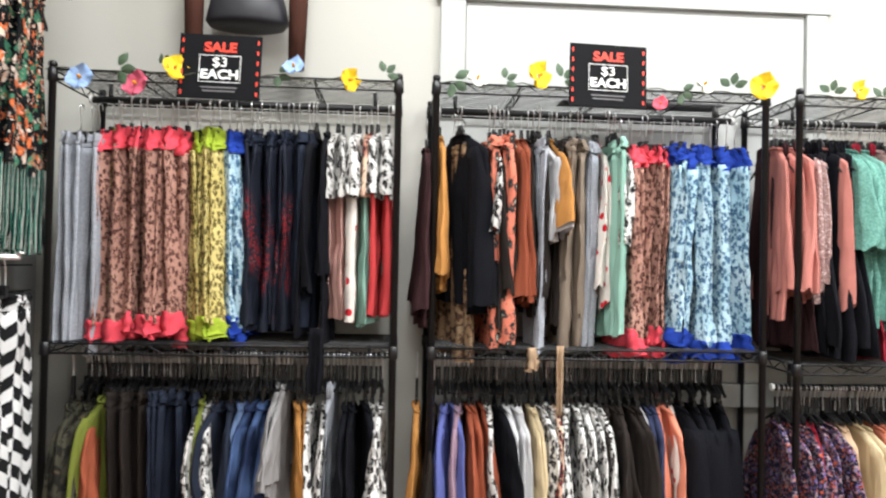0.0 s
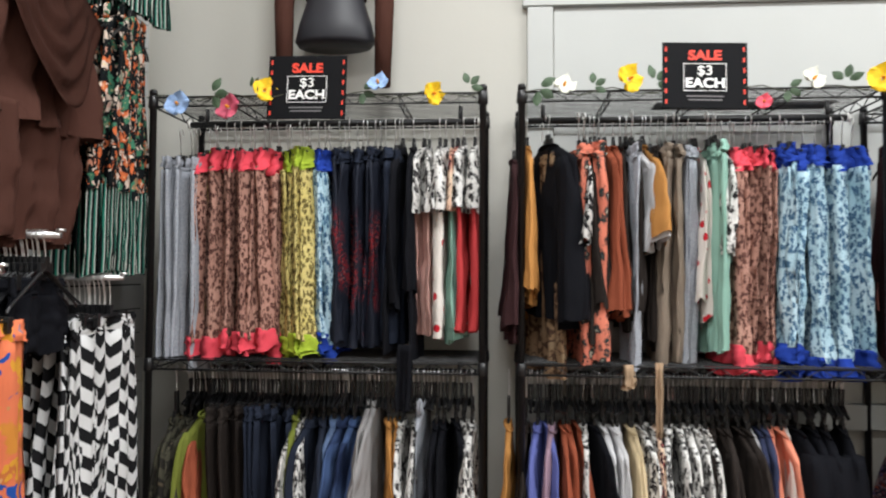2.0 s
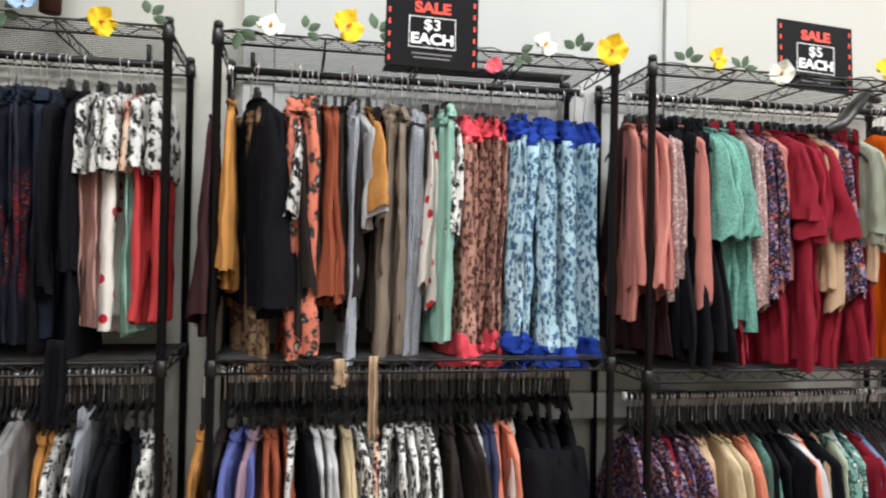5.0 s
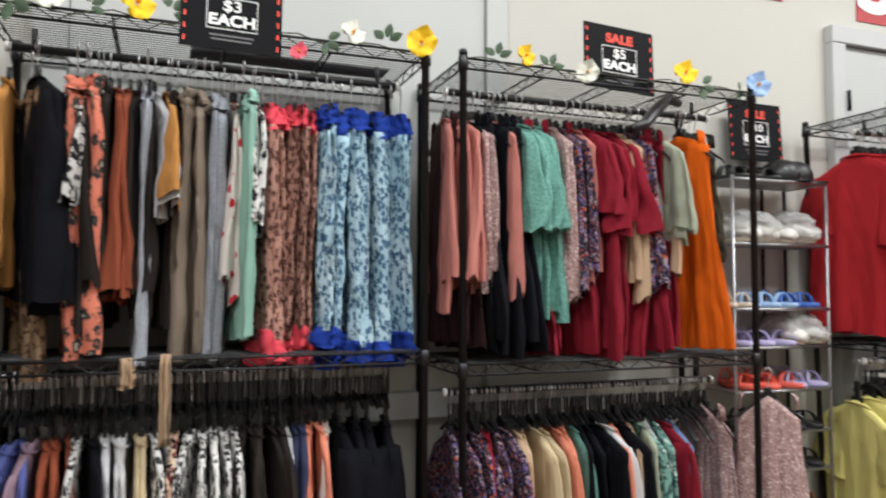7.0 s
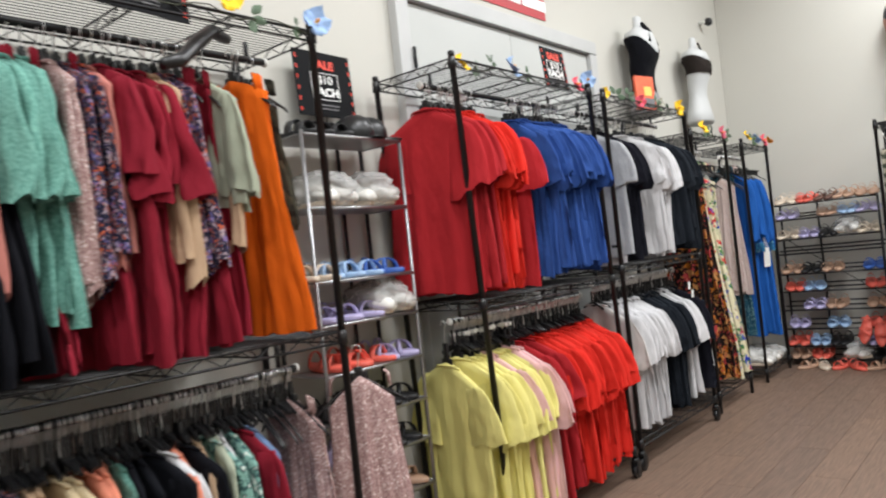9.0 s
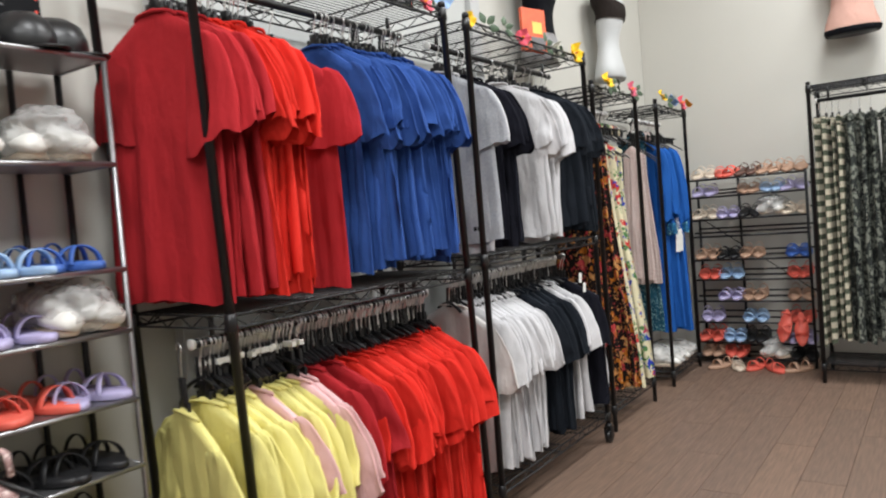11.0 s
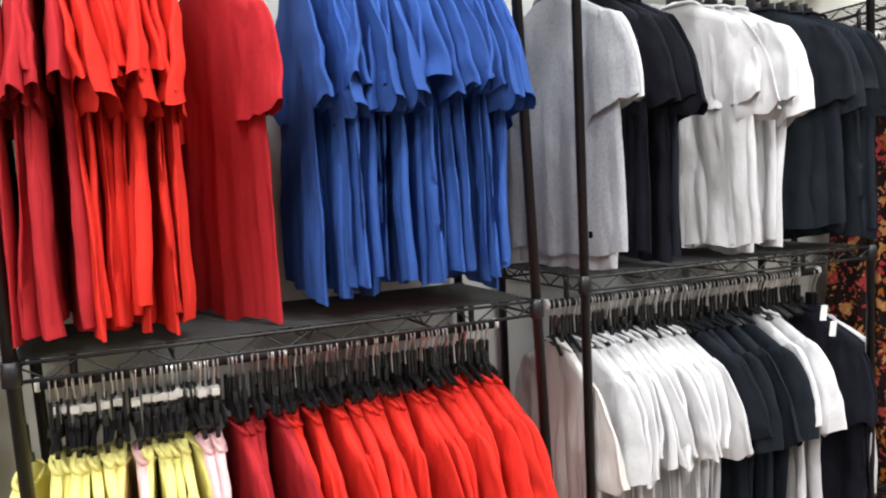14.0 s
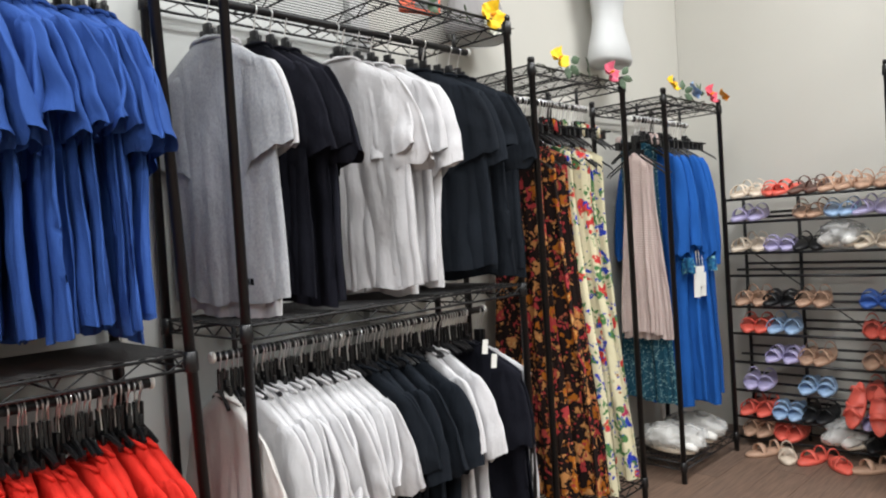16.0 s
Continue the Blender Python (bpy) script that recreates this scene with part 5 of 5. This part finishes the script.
def sneaker_mesh():
    bm = bmesh.new()
    prof = [(-0.135, 0.030, 0.060), (-0.12, 0.036, 0.085), (-0.07, 0.038, 0.105), (-0.02, 0.038, 0.100), (0.03, 0.042, 0.075), (0.08, 0.045, 0.058), (0.12, 0.036, 0.048), (0.14, 0.016, 0.034)]
    rings = []
    for x, w, h in prof:
        rings.append([bm.verts.new((x, w * math.cos(a) * (1 if math.sin(a) < 0.2 else 0.8), max(0.0, h * (0.5 + 0.5 * math.sin(a))))) for a in np.linspace(0, 2 * math.pi, 17)[:-1]])
    for a, b in zip(rings, rings[1:]):
        for i in range(16):
            bm.faces.new((a[i], b[i], b[(i + 1) % 16], a[(i + 1) % 16]))
    bm.faces.new(rings[0])
    bm.faces.new(rings[-1][::-1])
    return bm


def film_mat():
    n = Nodes("clear_plastic_film")
    v = n.coords()
    n.bump(n.voronoi(v, 28.0), 0.8, 0.02)
    n.put(n.b, "Alpha", 0.36)
    return n.done(lin((226, 226, 224)), 0.16)


M_FILM = film_mat()
SNEAK = mesh_of(sneaker_mesh(), "sneaker", SHOE_MAT["white"])
SNEAK_SOLE = mesh_of(sole_mesh(), "sneaker_sole", SHOE_MAT["cream"])


def bag_mesh(seed):
    bm = bmesh.new()
    bmesh.ops.create_icosphere(bm, subdivisions=4, radius=1.0)
    for v in bm.verts:
        c = v.co.copy()
        k = 1 + 0.20 * noise.noise(c * 2.2 + Vector((seed, 0, 0))) + 0.14 * noise.noise(c * 5.0 + Vector((0, seed, 0)))
        v.co = Vector((c.x * 0.165 * k, c.y * 0.105 * k, max(-0.062, c.z * 0.078 * k)))
    return bm


def wrapped_shoes(x, y, z, rz=0.0, seed=1):
    for s in (-1, 1):
        ob = thing("sneaker", "white sneaker wrapped in clear plastic", "shoe", pose(x - s * 0.045 * math.sin(math.radians(rz)), y + s * 0.045 * math.cos(math.radians(rz)), z + 0.018, 0, 0, rz + s * 6), SNEAK, None, "wrapped sneakers")
        so = part("sole", SNEAK_SOLE, None, ob, "cream rubber sole")
        so.location = (0, 0, -0.014)
    b = bag_mesh(seed)
    thing("plastic_bag", "crumpled clear plastic bag round white sneakers", "plastic bag", pose(x, y, z + 0.066, 0, 0, rz), b, M_FILM, "wrapped sneakers")


# chrome shoe shelf between the racks
SX0, SX1, SY0, SY1 = 2.665, 3.175, 2.76, 2.99
TIERS = (1.745, 1.475, 1.205, 1.045, 0.865, 0.69, 0.53, 0.35, 0.15)
unit = thing("shoe_shelf", "narrow chrome metal shelf unit stacked with shoes", "shoe shelf")
for px, py, mat, r in ((SX0, SY0, M_STEEL, 0.0075), (SX1, SY0, M_STEEL, 0.0075), (SX0, SY1, M_BLACK, 0.009), (SX1, SY1, M_BLACK, 0.009), (SX1 - 0.12, SY1 + 0.012, M_BLACK, 0.008)):
    part("upright", bar(bmesh.new(), (px, py, 0), (px, py, 1.755), r, 10), mat, unit)
for tz in TIERS:
    t = part("tier", box(bmesh.new(), SX0, SX1, SY0, SY1, tz - 0.006, tz, 0.002), M_STEEL, unit, smooth=False)
    part("front_rail", bar(bmesh.new(), (SX0, SY0 - 0.004, tz - 0.004), (SX1, SY0 - 0.004, tz - 0.004), 0.007, 8), M_STEEL, t)
    part("side_rail", bar(bmesh.new(), (SX1, SY0, tz - 0.004), (SX1, SY1, tz - 0.004), 0.006, 8), M_STEEL, t)
for sx, col, st, rz in ((2.73, "black", 2, -80), (2.82, "black", 2, -95), (2.90, "black", 2, -85)):
    sandal(sx, 2.875, 1.747, col, rz, style=st)


def cap_hat(x, y, z, rz):
    ob = thing("cap", "soft black cap lying on the top shelf", "hat", pose(x, y, z, 0, 0, rz), lathe(bmesh.new(), [(0.085, 0.0), (0.092, 0.02), (0.09, 0.05), (0.075, 0.085), (0.045, 0.105), (0.01, 0.112)], 20, 1.0, 0.8), M_PLASTIC)
    bm = bmesh.new()
    lathe(bm, [(0.07, 0.004), (0.10, 0.0), (0.102, 0.006), (0.07, 0.012)], 20, 0.9, 0.55, (0.06, 0, 0))
    part("brim", bm, M_PLASTIC, ob)


cap_hat(3.03, 2.87, 1.747, -80)
cap_hat(3.11, 2.88, 1.747, -60)
wrapped_shoes(2.81, 2.875, 1.477, -80, 3)
wrapped_shoes(3.05, 2.875, 1.477, -95, 5)
for i, sx in enumerate((2.72, 2.83, 2.94, 3.05)):
    pair(sx, 2.87, 1.207, ("cream", "light blue", "light blue", "blue")[i], -90, i % 2)
pair(2.80, 2.87, 1.047, "lavender", -90, 1)
pair(2.92, 2.87, 1.047, "lavender", -95, 0)
wrapped_shoes(3.07, 2.87, 1.047, -88, 8)
pair(2.82, 2.87, 0.867, "coral", -90, 1)
pair(2.95, 2.87, 0.867, "coral", -92, 0)
pair(3.08, 2.87, 0.867, "lavender", -88, 1)
for tz, cols in ((0.692, ("black", "black", "black")), (0.532, ("lavender", "black", "black")), (0.352, ("cream", "tan", "tan")), (0.152, ("tan", "black", "cream"))):
    for i, c in enumerate(cols):
        pair(2.78 + 0.14 * i, 2.87, tz, c, -90 + RND.uniform(-8, 8), 1 if c == "black" else 0)

# stand that holds the card on the shoe shelf
st = thing("card_stand", "thin black wire card stand on the shoe shelf", "card stand", pose(2.97, 2.95, 1.747))
part("foot", bar(bmesh.new(), (-0.06, 0, 0.002), (0.06, 0, 0.002), 0.003, 6), M_BLACK, st)
part("stem", bar(bmesh.new(), (0, 0, 0.002), (0, 0.004, 0.16), 0.003, 6), M_BLACK, st)

# shoe rack along the east wall
RX0, RX1, RA, RB = 7.70, 7.97, 1.80, 2.61
srack = thing("shoe_rack", "tall black tube shoe rack filled with sandals", "shoe rack")
for px in (RX0, RX1):
    for py in (RA, (RA + RB) / 2 + 0.1, RB):
        if py in (RA, RB) or px == RX1:
            part("upright", bar(bmesh.new(), (px, py, 0), (px, py, 1.40), 0.010, 8), M_BLACK, srack)
RTIERS = (1.385, 1.255, 1.085, 0.96, 0.785, 0.635, 0.475, 0.315, 0.165, 0.05)
for tz in RTIERS:
    for px, dz in ((RX0, 0), (RX0 + 0.13, 0.024), (RX1, 0.05)):
        part("rail", bar(bmesh.new(), (px, RA, tz + dz), (px, RB, tz + dz), 0.0075, 8), M_BLACK, srack)
part("brace", bar(bmesh.new(), (RX1 + 0.01, RA, 0.5), (RX1 + 0.01, RB, 1.1), 0.004, 6), M_BLACK, srack)
ROWS = {1.385: ("cream", "coral", "brown", "tan", "tan"), 1.255: ("lavender", "", "tan", "light blue", "lavender"), 1.085: ("cream", "lavender", "black", "", "cream"), 0.785: ("tan", "black", "tan", "", "blue"),
        0.635: ("coral", "light blue", "", "", "coral"), 0.475: ("", "lavender", "tan", "", "tan"), 0.315: ("lavender", "", "light blue", "", "coral"), 0.165: ("coral", "light blue", "black", "", "lavender"), 0.05: ("tan", "coral", "", "", "black")}
for tz, cols in ROWS.items():
    for i, c in enumerate(cols):
        if c:
            y = RB - 0.105 - 0.155 * i
            for s in (-1, 1):
                sandal(RX0 + 0.105, y + s * 0.042, tz + 0.026, c, 180 + RND.uniform(-14, 14), 0, 10.5, style=(i + int(tz * 10)) % 3 if c != "tan" else 1)
wrapped_shoes(RX0 + 0.12, RB - 0.57, 1.10, 175, 11)
wrapped_shoes(RX0 + 0.10, RB - 0.56, 0.06, 160, 12)
sandal(RX0 - 0.035, RB - 0.63, 0.30, "coral", 170, 0, 58, 1)
sandal(RX0 - 0.035, RB - 0.73, 0.28, "coral", 190, 0, 62, 0)
for k, (sx, sy, c, rz) in enumerate(((7.60, 2.42, "tan", 150), (7.58, 2.30, "cream", 200), (7.61, 2.18, "coral", 165), (7.57, 2.05, "coral", 215), (7.60, 1.90, "tan", 140))):
    sandal(sx, sy, 0.001, c, rz, style=k % 2)
for sx, sd in ((7.12, 21), (7.36, 22)):
    wrapped_shoes(sx, 2.70, 0.107, -90 + RND.uniform(-12, 12), sd)


# ---- display busts ----
def bust_mesh(hips=True, s=1.0):
    prof = [(0.150, 0.0), (0.165, 0.02), (0.150, 0.09), (0.120, 0.18), (0.108, 0.24), (0.118, 0.31), (0.142, 0.40), (0.150, 0.46), (0.165, 0.53), (0.150, 0.585), (0.085, 0.615), (0.048, 0.64), (0.044, 0.71), (0.02, 0.72)]
    bm = lathe(bmesh.new(), [(r * s, z * s) for r, z in prof], 28, 1.0, 0.62, shift=lambda z: (0, -0.03 * math.exp(-((z / s - 0.45) / 0.08) ** 2)))
    return bm


def torso_cloth(z0, z1, s=1.0, grow=0.007, n=10, scoop=0.0):
    def rad(z):
        pts = [(0.0, 0.150), (0.02, 0.165), (0.09, 0.150), (0.18, 0.120), (0.24, 0.108), (0.31, 0.118), (0.40, 0.142), (0.46, 0.150), (0.53, 0.165), (0.585, 0.150), (0.615, 0.09)]
        for (a, ra), (b, rb) in zip(pts, pts[1:]):
            if a <= z <= b:
                return ra + (rb - ra) * (z - a) / (b - a)
        return 0.09
    bm = bmesh.new()
    rings = []
    for i in range(n):
        ring = []
        for k in range(28):
            a = 2 * math.pi * k / 28
            top = z1 - scoop * max(0, math.cos(a + math.pi / 2)) ** 2
            z = z0 + (top - z0) * i / (n - 1)
            r = rad(z) * s + grow + 0.003 * math.sin(a * 7 + z * 40)
            oy = -0.03 * math.exp(-((z - 0.45) / 0.08) ** 2)
            ring.append(bm.verts.new((r * math.cos(a), oy + r * 0.62 * math.sin(a) - (0.002 if math.sin(a) < 0 else -0.002), z * s)))
        rings.append(ring)
    for i in range(n - 1):
        for k in range(28):
            bm.faces.new((rings[i][k], rings[i][(k + 1) % 28], rings[i + 1][(k + 1) % 28], rings[i + 1][k]))
    return bm


def bloom(x, y, twist):
    bm = petal_ring(bmesh.new(), 6, 0.030, 0.040, 0.7, 0.010, twist)
    bm.transform(Matrix.Translation((x, y, 0)))
    return bm


def bust(m, label, mat):
    return thing("display_bust", label, "display bust", m, bust_mesh(), mat, "display busts on the walls")


bust(pose(-0.71, Y1 - 0.125, 2.315), "black torso form hung on the wall", M_BUSTB)
top = thing("crop_top", "brown jersey long-sleeved crop top on a black torso form", "top", pose(-0.71, Y1 - 0.125, 2.315), torso_cloth(0.19, 0.60, scoop=0.1), F["brown"])
for side in (-1, 1):
    bm = pipe(bmesh.new(), [(side * 0.15, 0.0, 0.56), (side * 0.20, -0.02, 0.40), (side * 0.205, -0.03, 0.15), (side * 0.20, -0.03, -0.17)], lambda s: 0.052 - 0.02 * s, 12)
    part("sleeve", bm, F["brown"], top)
bust(pose(5.96, Y1 - 0.13, 2.10, 0, 0, 6), "white torso form hung on the wall", M_BUSTW)
t2 = thing("tank_top", "black halter tank top on a white torso form", "top", pose(5.96, Y1 - 0.13, 2.10, 0, 0, 6), torso_cloth(0.16, 0.55, scoop=0.12), F["black"])
part("strap", pipe(bmesh.new(), [(-0.08, -0.10, 0.50), (-0.045, -0.07, 0.60), (0, -0.035, 0.66)], 0.014, 8), F["black"], t2)
part("strap", pipe(bmesh.new(), [(0.08, -0.10, 0.50), (0.045, -0.07, 0.60), (0, -0.035, 0.66)], 0.014, 8), F["black"], t2)
thing("shorts", "dark grey shorts on a white torso form", "shorts", pose(5.96, Y1 - 0.13, 2.10, 0, 0, 6), torso_cloth(0.0, 0.155, grow=0.010), F["grey"])
pk = thing("orange_packet", "orange printed cardboard packet standing on the wire shelf", "packet", pose(5.38, 2.64, 2.10, -8, 5, -28))
part("card", box(bmesh.new(), -0.07, 0.07, -0.012, 0.012, -0.06, 0.16, 0.003), paint("orange_card", lin((228, 92, 46)), 0.45, 0, 0.25, 22.0), pk, smooth=False)
part("print", box(bmesh.new(), -0.010, 0.045, -0.0135, -0.0122, 0.03, 0.09), paint("yellow_print", lin((244, 190, 90)), 0.5), pk, smooth=False)
part("grey_print", box(bmesh.new(), -0.02, 0.062, -0.0137, -0.0122, -0.05, 0.012), M_GREYINK, pk, smooth=False)
pom = thing("white_flower_cluster", "white artificial flower cluster pinned to grey shorts", "artificial flower", pose(5.93, 2.79, 2.14, 90, 0, 0))
for k in range(5):
    a = 1.256 * k
    part("petals", mesh_of(bloom(0.034 * math.cos(a), 0.034 * math.sin(a), 0.4 * k), "petals", PETAL["white"]), None, pom)
bust(pose(7.02, Y1 - 0.13, 2.12, 0, 0, 4), "white torso form with a dark bra", M_BUSTW)
br = thing("bra", "dark brown halter bra on a white torso form", "bra", pose(7.02, Y1 - 0.13, 2.12, 0, 0, 4), torso_cloth(0.40, 0.55, scoop=0.05), F["brownblack"])
part("strap", pipe(bmesh.new(), [(-0.07, -0.10, 0.52), (-0.03, -0.05, 0.66)], 0.008, 8), F["brownblack"], br)
bust(pose(X1 - 0.13, 1.49, 2.30, 0, 0, -90), "black torso form hung on the east wall", M_BUSTB)
t4 = thing("camisole", "pink-beige camisole with black trim on a torso form", "top", pose(X1 - 0.13, 1.49, 2.30, 0, 0, -90), torso_cloth(0.03, 0.50, scoop=0.05, grow=0.012), F["nude"])
part("lace_trim", torso_cloth(0.0, 0.04, grow=0.015, n=4), F["black"], t4, "black lace hem")
for s in (-1, 1):
    part("strap", pipe(bmesh.new(), [(s * 0.08, -0.10, 0.49), (s * 0.075, -0.04, 0.60)], 0.007, 8), F["black"], t4)
cm = thing("security_camera", "small black security camera on a white bracket", "camera", pose(7.62, Y1 - 0.08, 3.10))
part("bracket", bar(bmesh.new(), (-0.02, 0.08, 0.0), (-0.02, 0.0, 0.0), 0.012, 8), M_WHITEPL, cm)
part("lens_housing", lathe(bmesh.new(), [(0.01, -0.035), (0.032, -0.02), (0.036, 0.005), (0.025, 0.03), (0.008, 0.036)], 14), M_PLASTIC, cm)


# ---- loose pieces on and under the shelves ----
thing("grey_board", "flat grey cardboard sheet lying on the wire shelf", "cardboard", pose(0.88, 2.86, 2.046, 0, 0, 1), box(bmesh.new(), -0.33, 0.33, -0.06, 0.06, 0, 0.006, 0.001), M_GREYINK, smooth=False)


def drape(x, y, z0, z1, w, mat, label, seed):
    bm = tube(seed, 0.0, z1 - z0, w, w * 0.8, 0.008, 0.010, 0.012, m=10, n=28, rise=0.5)
    thing("scarf", label, "scarf", pose(x, y, z0, 0, 0, RND.uniform(50, 120)), bm, mat)


drape(0.50, 2.535, 1.10, 0.85, 0.014, F["beige"], "tan patterned scarf hanging through the wire shelf", 5)
drape(0.40, 2.55, 1.09, 1.01, 0.02, F["beige"], "tan patterned sleeve hanging over the wire shelf", 6)
drape(-0.37, 2.54, 1.15, 0.92, 0.032, F["black"], "black scarf hanging over the shelf edge", 9)
ph = thing("padded_hanger", "black velvet padded hanger hooked askew on the rod", "hanger", pose(2.20, 2.62, 1.955, 0, 0, 20))
part("arm", pipe(bmesh.new(), [(-0.17, 0, -0.10), (-0.09, 0, -0.07), (-0.02, 0, -0.01), (0.06, 0, 0.05), (0.14, 0, 0.045)], lambda s: 0.016 + 0.008 * math.sin(math.pi * s), 10), M_PLASTIC, ph)
part("hook", pipe(bmesh.new(), [(0, 0, 0.0), (0.0, 0.06, 0.02), (0.0, 0.12, 0.035), (0.0, 0.14, 0.02)], 0.002, 6), M_CHROME, ph)
pr = thing("chest_print", "small dark printed mark near a t-shirt hem", "print", pose(4.612, 2.565, 1.2, 0, 0, 8))
for k in range(3):
    part("bar", box(bmesh.new(), -0.001, 0.001, -0.024 + 0.017 * k, -0.011 + 0.017 * k, 0, 0.017), M_CARD, pr, smooth=False)


# hangers in the far and lower rows, too many to pick apart
verts, faces, mat_ids = [], [], []
for m, body in BULK:
    for me, mi in ((body, 0), (HW, 1)):
        k = len(verts)
        verts += [tuple(m @ v.co) for v in me.vertices]
        faces += [[k + i for i in p.vertices] for p in me.polygons]
        mat_ids += [mi] * len(me.polygons)
me = bpy.data.meshes.new("hangers")
me.from_pydata(verts, [], faces)
me.materials.append(M_PLASTIC)
me.materials.append(M_CHROME)
me.polygons.foreach_set("material_index", mat_ids)
thing("hanger_rows", "rows of black plastic hangers with chrome hooks", "hangers", None, me, kind="stuff")


# ---- floor planks ----
def plank_mesh(length, width):
    return mesh_of(box(bmesh.new(), 0.001, length - 0.001, 0.001, width - 0.001, -0.006, 0.0), "plank", M_FLOOR, False)


PLANK = plank_mesh(1.2, 0.18)
for j in range(12):
    y = Y1 - 0.18 * (j + 1)
    x = X0 + 0.02 - ((j * 0.47) % 1.2)
    while x < X1 - 0.01:
        if x > 2.8 and x + 1.2 < X1:
            p = part("plank", PLANK, None, floor)
            p.location = (x, y, 0)
        x += 1.2
rest = bmesh.new()
for j in range(37):
    y = Y1 - 0.18 * (j + 1)
    x = X0 + 0.02 - ((j * 0.47) % 1.2)
    while x < X1 - 0.01:
        if not (j < 12 and x > 2.8 and x + 1.2 < X1):
            box(rest, max(x, X0) + 0.001, min(x + 1.2, X1) - 0.001, max(y, Y0) + 0.001, y + 0.179, -0.006, 0.0)
        x += 1.2
tagged(part("planks", rest, M_FLOOR, floor, "", False), kind="stuff")
